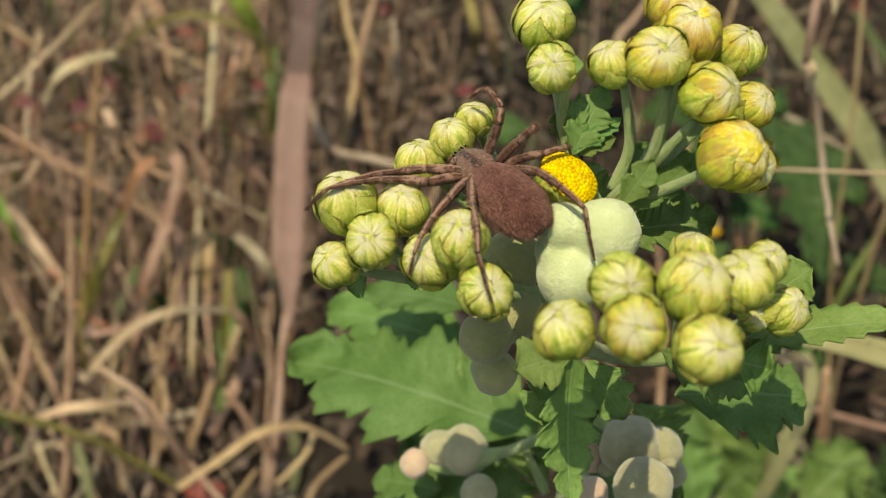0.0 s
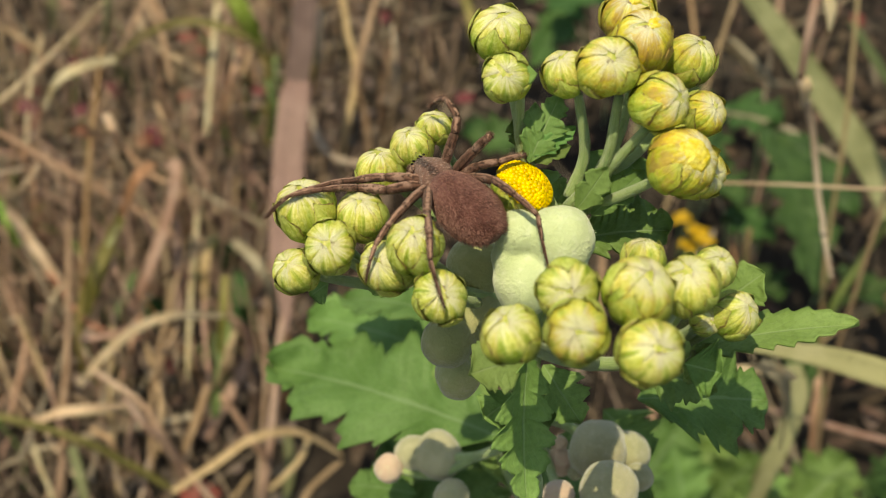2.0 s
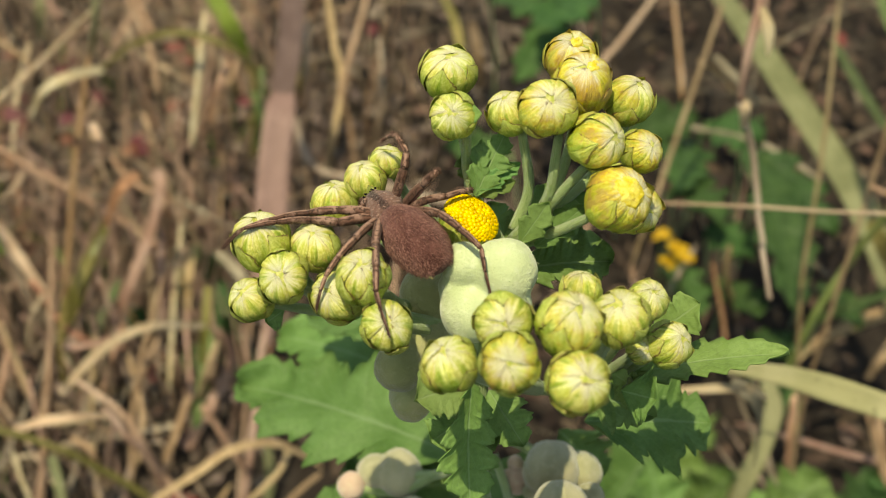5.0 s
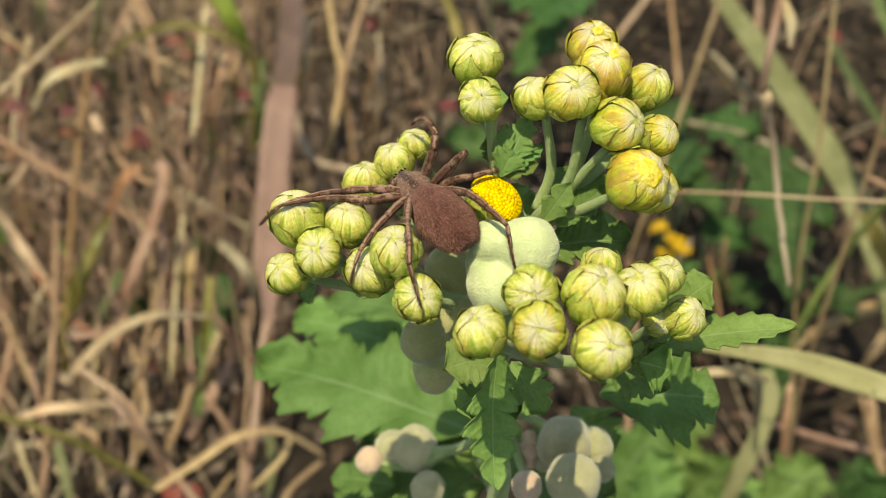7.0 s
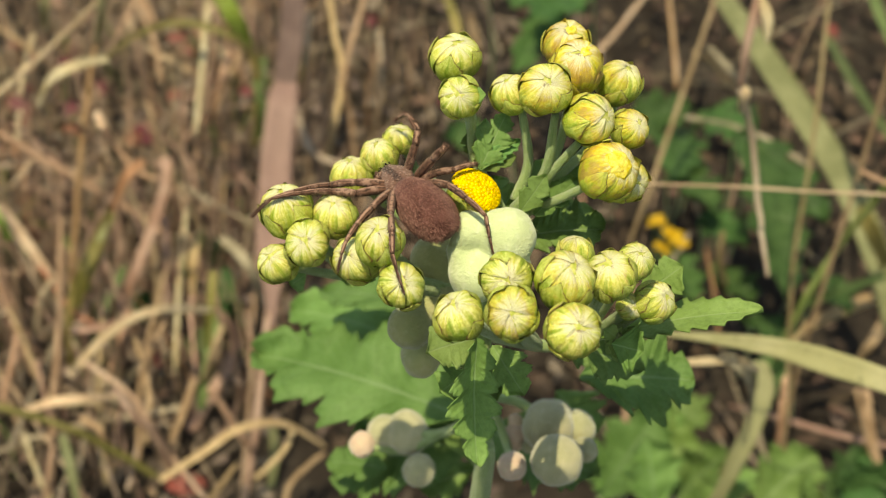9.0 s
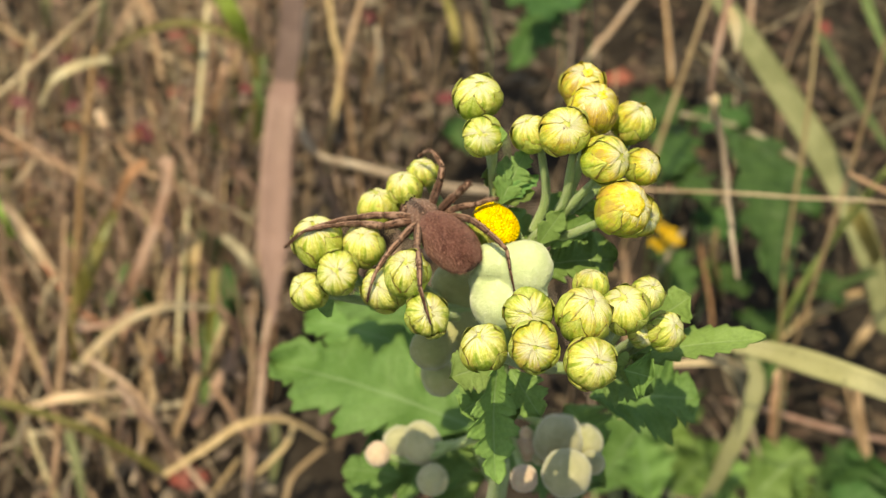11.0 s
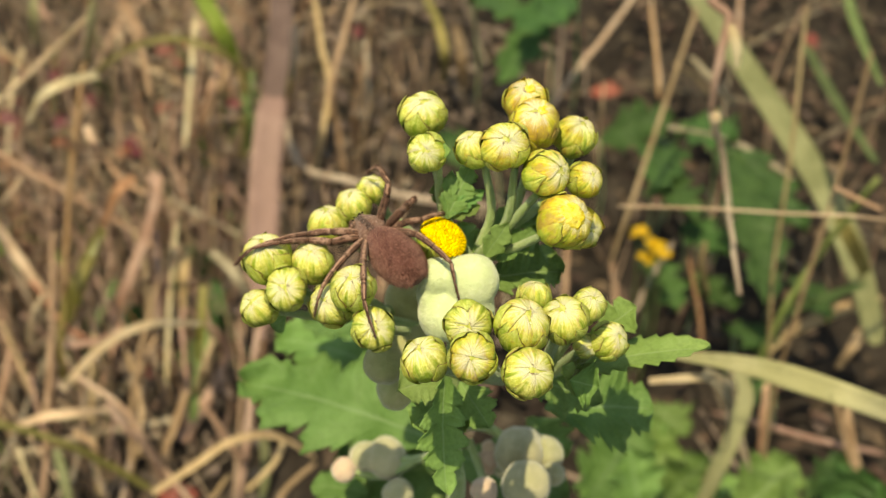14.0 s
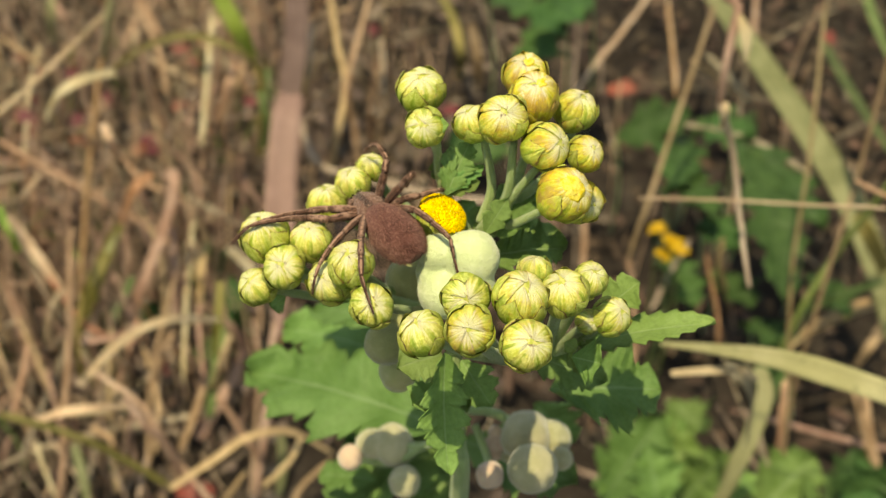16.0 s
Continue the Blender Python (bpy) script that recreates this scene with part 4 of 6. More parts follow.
straw('brownstem', 4.3, (0.186, 0.516, 0.12), (0.187, 0.512, 0.1), (0.201, 0.513, 0.06))
straw('pinkstraw', 6.1, (0.309, 0.95, 0.06), (0.29, 0.868, 0.06), (0.297, 0.86, 0.03))
straw('greystraw', 4.0, (0.143, 0.491, 0.08), (0.155, 0.512, 0.09), (0.176, 0.55, 0.09))

weed_leaf((0.128, 0.781, 0.14), (0.07, 0.693, 0.16), 40, 3)
weed_leaf((0.105, 0.763, 0.14), (0.062, 0.689, 0.12), 34, 3)
weed_leaf((0.047, 0.823, 0.12), (0.086, 0.74, 0.14), 40, 3)
weed_leaf((0.137, 0.649, 0.1), (0.186, 0.636, 0.13), 45, 3)
weed_leaf((0.196, 0.666, 0.1), (0.228, 0.618, 0.12), 45, 3)
weed_leaf((0.168, 0.611, 0.1), (0.182, 0.532, 0.12), 42, 3)
weed_leaf((0.186, 0.651, 0.1), (0.157, 0.56, 0.12), 40, 3)
weed_leaf((0.213, 0.584, 0.14), (0.211, 0.457, 0.12), 42, 4)
weed_leaf((0.212, 0.618, 0.12), (0.262, 0.548, 0.1), 40, 3)
weed_leaf((0.186, 0.568, 0.09), (0.206, 0.524, 0.1), 35, 3)
weed_leaf((0.192, 0.54, 0.07), (0.207, 0.493, 0.08), 35, 3)
weed_leaf((0.059, 0.633, 0.1), (0.019, 0.631, 0.1), 32, 3)
weed_leaf((0.093, 0.33, 0.1), (0.122, 0.357, 0.14), 40, 3)
weed_leaf((0.108, 0.359, 0.1), (0.146, 0.345, 0.12), 40, 3)
weed_leaf((0.137, 0.399, 0.1), (0.155, 0.376, 0.1), 30, 3)
weed_leaf((0.165, 0.311, 0.12), (0.193, 0.33, 0.14), 40, 3)
weed_leaf((0.202, 0.302, 0.12), (0.233, 0.317, 0.14), 42, 3)
weed_leaf((0.197, 0.305, 0.12), (0.227, 0.346, 0.12), 30, 3)
weed_leaf((0.184, 0.325, 0.1), (0.182, 0.306, 0.14), 35, 3)
weed_leaf((0.255, 0.559, 0.08), (0.215, 0.535, 0.1), 30, 3)
weed_leaf((0.161, 0.545, 0.08), (0.171, 0.492, 0.08), 30, 3)
weed_leaf((-0.119, 0.492, 0.03), (-0.135, 0.552, 0.05), 16, 2)
weed_leaf((-0.135, 0.502, 0.03), (-0.127, 0.535, 0.05), 14, 2)
weed_leaf((-0.119, 0.504, 0.05), (-0.124, 0.496, 0.07), 14, 2)
weed_leaf((-0.125, 0.511, 0.05), (-0.112, 0.494, 0.07), 12, 2)
weed_leaf((-0.191, 0.522, 0.03), (-0.177, 0.523, 0.05), 20, 2)
weed_leaf((-0.153, 0.497, 0.03), (-0.126, 0.483, 0.05), 20, 2)
weed_leaf((-0.142, 0.573, 0.03), (-0.15, 0.569, 0.06), 22, 2)
weed_leaf((0.254, 0.526, 0.08), (0.255, 0.464, 0.1), 30, 3)
weed_leaf((0.116, 0.31, 0.12), (0.109, 0.33, 0.15), 34, 3)
weed_leaf((0.133, 0.331, 0.1), (0.155, 0.34, 0.13), 36, 3)
weed_leaf((0.117, 0.36, 0.1), (0.139, 0.368, 0.12), 30, 3)
weed_leaf((0.141, 0.31, 0.12), (0.151, 0.315, 0.14), 30, 3)
weed_leaf((0.187, 0.326, 0.1), (0.166, 0.328, 0.12), 26, 3)
weed_leaf((0.21, 0.312, 0.12), (0.219, 0.316, 0.15), 36, 3)
weed_leaf((0.102, 0.338, 0.1), (0.092, 0.343, 0.12), 30, 3)
weed_leaf((0.209, 0.493, 0.07), (0.216, 0.445, 0.09), 34, 3)
weed_leaf((0.224, 0.436, 0.06), (0.198, 0.445, 0.08), 32, 3)
weed_leaf((0.049, 0.728, 0.03), (0.012, 0.707, 0.05), 34, 3)
weed_leaf((0.179, 0.381, 0.06), (0.185, 0.362, 0.06), 30, 3)

yellow_flower((0.142, 0.511, 0.13))
yellow_flower((0.15, 0.499, 0.13))
yellow_flower((0.147, 0.499, 0.12))
yellow_flower((0.153, 0.492, 0.13))
fallen_leaf((-0.321, 0.729, 0.04), 20)
fallen_leaf((-0.279, 0.716, 0.04), 18)
fallen_leaf((-0.223, 0.718, 0.03), 16)
fallen_leaf((-0.309, 0.811, 0.04), 18)
fallen_leaf((-0.213, 0.849, 0.03), 16)
fallen_leaf((-0.152, 0.789, 0.03), 16)
fallen_leaf((-0.333, 0.761, 0.03), 16)
fallen_leaf((-0.337, 0.786, 0.03), 12)
fallen_leaf((-0.294, 0.765, 0.02), 14)
fallen_leaf((-0.236, 0.731, 0.02), 18)
fallen_leaf((-0.228, 0.737, 0.03), 12)
fallen_leaf((-0.266, 0.769, 0.04), 12)
fallen_leaf((0.326, 0.791, 0.1), 18)
fallen_leaf((0.163, 0.786, 0.05), 26)
fallen_leaf((-0.213, 0.899, 0.02), 22)
fallen_leaf((-0.055, 0.926, 0.02), 18)
fallen_leaf((-0.319, 0.865, 0.02), 20)
fallen_leaf((-0.349, 0.845, 0.02), 22)
fallen_leaf((-0.215, 0.797, 0.02), 20)
fallen_leaf((-0.136, 0.392, 0.02), 24)
fallen_leaf((-0.175, 0.49, 0.02), 20)

fallen_leaf((-0.312, 0.706, 0.07), 20)
fallen_leaf((-0.277, 0.716, 0.06), 17)
fallen_leaf((-0.216, 0.69, 0.06), 16)
fallen_leaf((-0.26, 0.75, 0.06), 14)
fallen_leaf((-0.217, 0.839, 0.05), 17)
fallen_leaf((-0.352, 0.821, 0.05), 14)
fallen_leaf((0.018, 0.767, 0.04), 17)

# ---- a drooping grass stalk that swings in the wind ----
def drooping_stalk():
    foot = Vector((0.4, 0.44, -0.01))
    upper = [Vector(p) - foot for p in ((0.4, 0.44, -0.01), (0.36, 0.44, 0.25), (0.26, 0.4, 0.42), (0.117, 0.335, 0.4), (0.109, 0.314, 0.395), (0.104, 0.299, 0.385), (0.104, 0.296, 0.37))]
    lower = [Vector(p) - foot for p in ((0.104, 0.296, 0.37), (0.112, 0.297, 0.35), (0.116, 0.284, 0.33), (0.117, 0.273, 0.322), (0.117, 0.261, 0.318))]
    thing = new("drooping_grass_stalk")
    thing.empty_display_size = 0.02
    thing.location = foot
    tagged(thing, "drooping dry grass stalk with a pale withered tip", "grass")
    v, f, uv = tube(spline(upper, 40), [0.0011 + 0.0006 * math.sin(math.pi * i / 40) for i in range(41)], 8)
    under(mesh_object("stalk", v, f, GRASS["pinkstraw"], uv), thing)
    pts = spline(lower, 24)
    v, f, uv = tube([p + Vector((noise.noise((i * 0.4, 3, 1)), 0, noise.noise((i * 0.4, 1, 7)))) * 0.0005 for i, p in enumerate(pts)], [0.0013 * (1 - 0.45 * i / 24) for i in range(25)], 7)
    under(mesh_object("tip", v, f, GRASS["greystraw"], uv), thing, None, "thin grey withered stalk tip")
    for pts, w in ((((0.108, 0.309, 0.396), (0.11, 0.305, 0.39), (0.111, 0.302, 0.383)), 0.0042), (((0.105, 0.294, 0.372), (0.105, 0.293, 0.368), (0.106, 0.295, 0.36)), 0.0036)):
        line = spline([Vector(p) - foot for p in pts], 10)
        v, f, uv = ribbon(line, [w * math.sin(math.pi * (0.12 + 0.8 * i / 10)) for i in range(11)], 0.3, 0.0004, (0, -0.7, 0.7), 0.6)
        under(mesh_object("husk", v, f, GRASS["pale"], uv), thing, None, "papery white husk")
    return thing


stalk_thing = drooping_stalk()
STALK_FOOT = stalk_thing.location.copy()


# ---- the flowering plant ----
PLANT_ORIGIN = Vector((0.02015, 0.10715, 0.46609))
plant = new("chrysanthemum_plant")
plant.empty_display_size = 0.01
plant.location = PLANT_ORIGIN
tagged(plant, "wild chrysanthemum with clusters of yellow-green buds, galls and lobed leaves", "plant")


def stalk(name, *args):
    *points, r0, r1 = args
    pts = spline([Vector(p) * MM for p in points], 18)
    radii = [(r0 + (r1 - r0) * i / 18) * MM * (1 + 0.06 * noise.noise((i * 0.6, r0, points[0][0]))) for i in range(19)]
    v, f, uv = tube(pts, radii, 10)
    rng = random.Random(round(points[0][0] * 31 + points[-1][1] * 17))
    for _ in range(150):
        i = rng.randrange(1, 18)
        t = (pts[i + 1] - pts[i - 1]).normalized()
        n = Vector((rng.uniform(-1, 1), rng.uniform(-1, 1), rng.uniform(-1, 1)))
        n = (n - t * n.dot(t)).normalized()
        c = pts[i] + (pts[i + 1] - pts[i]) * rng.random() + n * radii[i] * 0.95
        d = (n + t * rng.uniform(-0.6, 0.6)).normalized() * rng.uniform(0.00012, 0.00032)
        s = t.cross(n) * 0.00003
        o = len(v)
        v += [c - s, c + s, c + d]
        uv += [(0.5, 0.5)] * 3
        f.append((o, o + 1, o + 2))
    return under(mesh_object(name, v, f, MAT_STEM, uv), plant)


def bud_profile(p):
    """Radius and height of a bud of size 1 at the polar angle p: broad shoulders, a flattened top and a rounded foot."""
    c = math.cos(p)
    return max(0.0, math.sin(p)) ** 0.84, (0.90 * c ** 0.92 if c > 0 else -0.98 * (-c) ** 1.05)


def bract_mesh(name, top, half, seed, lift, outer):
    """One overlapping bract on a bud of size 1, a convex rib from the foot up to the polar angle top; one margin is tucked in, the other lies over."""
    rng = random.Random(seed)
    rows, cols = 10, 7
    v, f, uv = [], [], []
    wob = [rng.uniform(-1, 1) for _ in range(6)]
    for i in range(rows):
        s = i / (rows - 1)
        polar = radians(150) + (radians(top) - radians(150)) * s
        if outer:
            w = half * (0.80 + 0.20 * math.sin(math.pi * min(1, s * 0.9))) * (1.0 - 0.86 * max(0.0, (s - 0.42) / 0.58) ** 2.0)
        else:
            w = half * (1.0 - 0.28 * max(0.0, (s - 0.7) / 0.3) ** 2)
        for c in range(cols):
            x = c / (cols - 1) * 2 - 1
            lon = x * w * (1 + 0.08 * math.sin(5 * s + wob[0] * 6) + (0.30 if outer else 0.12) * noise.noise((s * 6, seed * 1.7, 2.0 if x > 0 else 7.0))) + 0.16 * (s - 0.3) * wob[1]
            fade = math.sin(math.pi * (0.10 + 0.82 * s)) ** 0.7
            r = 0.965 + (lift * x + (0.075 if outer else 0.052) * (1 - x * x)) * fade + 0.014 * math.sin(7 * s + 4 * x + 6 * wob[4]) + 0.030 * noise.noise((s * 5, x * 2.5, seed * 3.1))
            if s > 0.8:
                r += (s - 0.8) / 0.2 * (0.05 * wob[2] * (0.4 + 0.6 * x) if not outer else 0.05 + 0.07 * max(0.0, wob[5]) - 0.03 * x * x)
            rad, z = bud_profile(polar + (0.05 + 0.06 * abs(wob[3])) * x * x * (s > 0.75))
            v.append((r * rad * math.cos(lon), r * rad * math.sin(lon), r * z))
            uv.append((c / (cols - 1), s))
    for i in range(rows - 1):
        for c in range(cols - 1):
            a = i * cols + c
            f.append((a, a + cols, a + cols + 1, a + 1))
    ob = mesh_object(name, v, f, MAT_BRACT, uv)
    me = ob.data
    bpy.data.objects.remove(ob)
    return me


INNER = [bract_mesh("inner_bract", 5, 0.66, k, 0.050, False) for k in range(5)]
OUTER = [bract_mesh("outer_bract", 40 + 9 * k, 0.56, 20 + k, 0.012, True) for k in range(4)]


def ball(rings, segs, shape):
    v, f = [], []
    for i in range(rings + 1):
        p = math.pi * i / rings
        for k in range(segs):
            v.append(shape(p, 2 * math.pi * k / segs))
    for i in range(rings):
        for k in range(segs):
            k2 = (k + 1) % segs
            f.append((i * segs + k, (i + 1) * segs + k, (i + 1) * segs + k2, i * segs + k2))
    return v, f


def core_shape(p, a):
    rad, z = bud_profile(p)
    return (0.95 * rad * math.cos(a), 0.95 * rad * math.sin(a), 0.95 * z)


_v, _f = ball(14, 20, core_shape)
_tmp = mesh_object("bud_core", _v, _f, MAT_CORE)
CORE = _tmp.data
bpy.data.objects.remove(_tmp)
_bud_rng = random.Random(5)


def add_bracts(core, yellow, inner=8, outer=3):
    rng = _bud_rng
    for count, meshes, swell in ((inner, INNER, 1.0), (outer, OUTER, 1.075)):
        turn = rng.uniform(0, 6.28)
        for k in range(count):
            ob = new("bract", meshes[rng.randrange(len(meshes))])
            s = swell * rng.uniform(0.985, 1.03)
            if swell > 1.01:
                tilt = Matrix.Rotation(rng.uniform(-0.05, 0.30), 4, "X") @ Matrix.Rotation(rng.uniform(-0.20, 0.20), 4, "Y")
            else:
                tilt = Matrix.Rotation(rng.uniform(-0.08, 0.12), 4, "X") @ Matrix.Rotation(rng.uniform(-0.10, 0.10), 4, "Y")
            under(ob, core, Matrix.Rotation(turn + 6.2832 * k / count + rng.uniform(-0.2, 0.2), 4, "Z") @ tilt @ Matrix.Diagonal((s, s, s, 1)))
            y = yellow + rng.uniform(-0.12, 0.12) - (0.15 if swell > 1.01 else 0)
            ob.color = (max(0.0, min(1.0, y)), 1.0 if swell > 1.01 else 0.0, 0, 1)


def flower_bud(place, radius, axis, yellow):
    core = new("flower_bud", CORE)
    r = radius * MM * 0.945
    m = Matrix.Translation(Vector(place) * MM) @ to_axis(axis, _bud_rng.uniform(0, 6.28))
    squash = _bud_rng.uniform(0.95, 1.06)
    under(core, plant, m @ Matrix.Diagonal((r * squash, r / squash, r * _bud_rng.uniform(0.98, 1.10), 1)),
          "ripening bud with yellow petals showing" if yellow > 0.5 else "")
    add_bracts(core, yellow, 6 + _bud_rng.randrange(3), 4 + _bud_rng.randrange(2))
    if yellow > 0.55:
        under(new("petal_tuft", TUFT_MESHES[2 if radius > 4 else _bud_rng.randrange(2)]), core, Matrix.Rotation(_bud_rng.uniform(0, 6), 4, "Z") @ Matrix.Rotation(_bud_rng.uniform(0.1, 0.35), 4, "X"), "crumpled golden petals pushing out of the bud")
    return core


def petal_tuft_mesh(seed, spread):
    """A crumpled cap of folded petals over the top of a ripe bud."""
    v, f = [], []
    rings, segs = 12, 30
    for i in range(rings + 1):
        p = radians(spread) * i / rings
        for k in range(segs):
            a = 2 * math.pi * k / segs
            d = Vector((math.sin(p) * math.cos(a), math.sin(p) * math.sin(a), math.cos(p)))
            r = 1.02 + (0.05 if spread > 30 else 0.0) + 0.07 * noise.noise(d * 5 + Vector((seed, 0, 0))) + 0.06 * noise.noise(d * 13 + Vector((0, seed, 0))) - 0.12 * (i / rings) ** 3
            v.append((d.x * r, d.y * r, d.z * r * 0.95))
    for i in range(rings):
        for k in range(segs):
            k2 = (k + 1) % segs
            f.append((i * segs + k, (i + 1) * segs + k, (i + 1) * segs + k2, i * segs + k2))
    ob = mesh_object("petal_tuft", v, f, MAT_TUFT)
    me = ob.data
    bpy.data.objects.remove(ob)
    return me


TUFT_MESHES = [petal_tuft_mesh(k * 3.7, (20, 26, 36)[k]) for k in range(3)]


def disc_floret_head(place, radius, axis):
    """An opened head: a golden dome of close-set florets in a green cup."""
    r = radius * MM
    m = Matrix.Translation(Vector(place) * MM) @ to_axis(axis)
    cup = new("flower_head", CORE)
    under(cup, plant, m @ Matrix.Diagonal((r * 0.98, r * 0.98, r * 0.85, 1)), "opened flower head without rays")
    rng = _bud_rng
    for k in range(9):
        ob = new("bract", OUTER[k % 4])
        under(ob, cup, Matrix.Rotation(k / 9 * 6.2832, 4, "Z") @ Matrix.Diagonal((1.03, 1.03, 1.03, 1)))
        ob.color = (0.25, 1, 0, 1)
    v, f = [], []
    count = 230
    for k in range(count):
        z = 1 - (k + 0.5) / count
        a = k * 2.39996
        rr = math.sqrt(max(0.0, 1 - z * z))
        c = Vector((rr * math.cos(a) * 1.05, rr * math.sin(a) * 1.05, 0.42 + z * 0.62))
        nrm = Vector((rr * math.cos(a) * 0.8, rr * math.sin(a) * 0.8, z + 0.1)).normalized()
        turn = to_axis(nrm, rng.uniform(0, 6))
        s = 0.108 * rng.uniform(0.88, 1.1)
        o = len(v)
        for ring, (h, w) in enumerate(((-1.2, 1.0), (0.2, 1.0), (0.7, 0.6))):
            for q in range(6):
                ang = q / 6 * 6.2832
                v.append(c + (turn @ Vector((math.cos(ang) * w, math.sin(ang) * w, h))) * s)
        v.append(c + nrm * s * 0.75)
        for ring in range(2):
            for q in range(6):
                q2 = (q + 1) % 6
                f.append((o + ring * 6 + q, o + ring * 6 + q2, o + ring * 6 + 6 + q2, o + ring * 6 + 6 + q))
        for q in range(6):
            f.append((o + 12 + q, o + 12 + (q + 1) % 6, o + 18))
    under(mesh_object("floret_dome", v, f, MAT_FLORET), cup, None, "golden yellow disc florets, tightly packed")
    return cup


def gall(place, radius, kind):
    r = radius * MM
    c = Vector(place)
    seed = c.x * 0.37 + c.y * 0.11

    def shape(p, a):
        d = Vector((math.sin(p) * math.cos(a), math.sin(p) * math.sin(a), math.cos(p)))
        k = 1 + (0.34 if kind == 'withered' else 0.10) * noise.noise(d * (2.6 if kind == 'withered' else 1.3) + Vector((seed, 0, 0))) + 0.025 * noise.noise(d * 4 + Vector((0, seed, 0)))
        return d * r * k

    v, f = ball(24, 32, shape)
    rng = random.Random(round(seed * 1000))
    for _ in range(500 if kind in ("white", "pale") else 250):
        a, p = rng.uniform(0, 6.2832), math.acos(rng.uniform(-1, 1))
        q = shape(p, a)
        n = q.normalized()
        s = n.orthogonal().normalized() * 0.00003
        o = len(v)
        v += [q * 0.995 - s, q * 0.995 + s, q + (n + Vector((rng.uniform(-0.6, 0.6), rng.uniform(-0.6, 0.6), rng.uniform(-0.6, 0.6)))) * rng.uniform(0.0001, 0.00025)]
        f.append((o, o + 1, o + 2))
    return under(mesh_object("gall", v, f, MAT_GALL[kind]), plant, Matrix.Translation(c * MM),
                 {"pale": "rounded pale green felted gall", "white": "swollen whitish-green felted gall", "beige": "dull beige-green rounded gall", "dull": "small rounded gall, coloured olive-brown for shade", "pink": "small pinkish rounded gall", "withered": "small crumpled dark green gall"}[kind])


def grown_together(balls, kind, soft, label):
    """One swelling of several galls that have merged; soft says how far the creases between them are filled, in mm."""
    c = np.array([b[:3] for b in balls])
    r = np.array([b[3] for b in balls])
    mid = (c * r[:, None]).sum(0) / r.sum()
    rings, segs = 60, 80
    p = np.linspace(0, np.pi, rings + 1)[:, None]
    a = np.arange(segs)[None, :] * 2 * np.pi / segs
    d = np.stack([np.sin(p) * np.cos(a), np.sin(p) * np.sin(a), np.cos(p) * np.ones_like(a)], -1).reshape(-1, 3)
    lo, hi = np.zeros(len(d)), np.full(len(d), 16.0)
    for _ in range(28):
        k = (lo + hi) / 2
        dist = np.linalg.norm((mid + d * k[:, None])[:, None, :] - c[None], axis=2) - r[None]
        inside = -soft * np.log(np.exp(-dist / soft).sum(1)) < 0
        lo, hi = np.where(inside, k, lo), np.where(inside, hi, k)
    v, f = [], []
    for q, k in zip(d, lo):
        n = Vector(q)
        w = n * k
        v.append(w * MM * (1 + 0.03 * noise.noise(w * 0.45 + Vector((mid[0], 0, 0))) + 0.006 * noise.noise(w * 1.2)))
    for i in range(rings):
        for k in range(segs):
            k2 = (k + 1) % segs
            f.append((i * segs + k, (i + 1) * segs + k, (i + 1) * segs + k2, i * segs + k2))
    rng = random.Random(round(mid[0] * 100))
    base = len(v)
    for _ in range(1600):
        q = v[rng.randrange(segs, base - segs)]
        n = q.normalized()
        q = q + Vector((rng.uniform(-1, 1), rng.uniform(-1, 1), rng.uniform(-1, 1))) * 0.00012
        s = n.orthogonal().normalized() * 0.00003
        o = len(v)
        v += [q - s, q + s, q + (n + Vector((rng.uniform(-0.7, 0.7), rng.uniform(-0.7, 0.7), rng.uniform(-0.7, 0.7)))) * rng.uniform(0.00012, 0.0003)]
        f.append((o, o + 1, o + 2))
    return under(mesh_object("gall", v, f, MAT_GALL[kind]), plant, Matrix.Translation(Vector(mid) * MM), label)


def chrysanthemum_leaf(base, tip, width, normal, lobes, bend, tender=False):
    v, f, uv = lobed_leaf(Vector(base) * MM, Vector(tip) * MM, width * MM, normal, lobes, bend, blunt=width < 8 and not tender)
    return under(mesh_object("leaf", v, f, MAT_TENDER if tender else MAT_YOUNG if width < 8 else MAT_LEAF, uv), plant)


flower_bud((-7.8, -26.8, 10.5), 3.2, (-0.3, -0.17, 0.94), 0)
flower_bud((-1.6, -30.3, 14.5), 3.3, (-0.11, -0.68, 0.73), 0.42)
flower_bud((5.6, -31.7, 13), 3.4, (0.19, -0.59, 0.79), 0.2)
flower_bud((-1.9, -23.1, 13.5), 3.3, (-0.01, -0.78, 0.62), 0.05)
flower_bud((5.2, -24.6, 14.5), 3.7, (0.18, -0.19, 0.96), 0.38)
flower_bud((11.6, -19.8, 10.8), 3.4, (-0.22, -0.19, 0.96), 0.28)
flower_bud((16.1, -12.9, 6.8), 2.7, (0.18, -0.3, 0.93), 0.05)
flower_bud((19.9, -12.7, -0.8), 3.0, (0.49, -0.31, 0.82), 0)
flower_bud((8.4, -10.7, 6.6), 2.5, (-0.01, 0.27, 0.96), 0.1)
flower_bud((16.5, -13.1, -1.4), 1.9, (0.29, -0.72, 0.63), 0.1)
flower_bud((-7.7, 16, 20.7), 3.7, (0.08, -0.2, 0.98), 0.05)
flower_bud((-7.2, 7.8, 19.4), 3.1, (-0.11, -0.75, 0.66), 0)
flower_bud((-0.1, 8.1, 19.8), 2.9, (-0.31, -0.16, 0.94), 0.25)
flower_bud((4.2, 3.3, 23.7), 3.7, (0.04, -0.56, 0.83), 0.5)
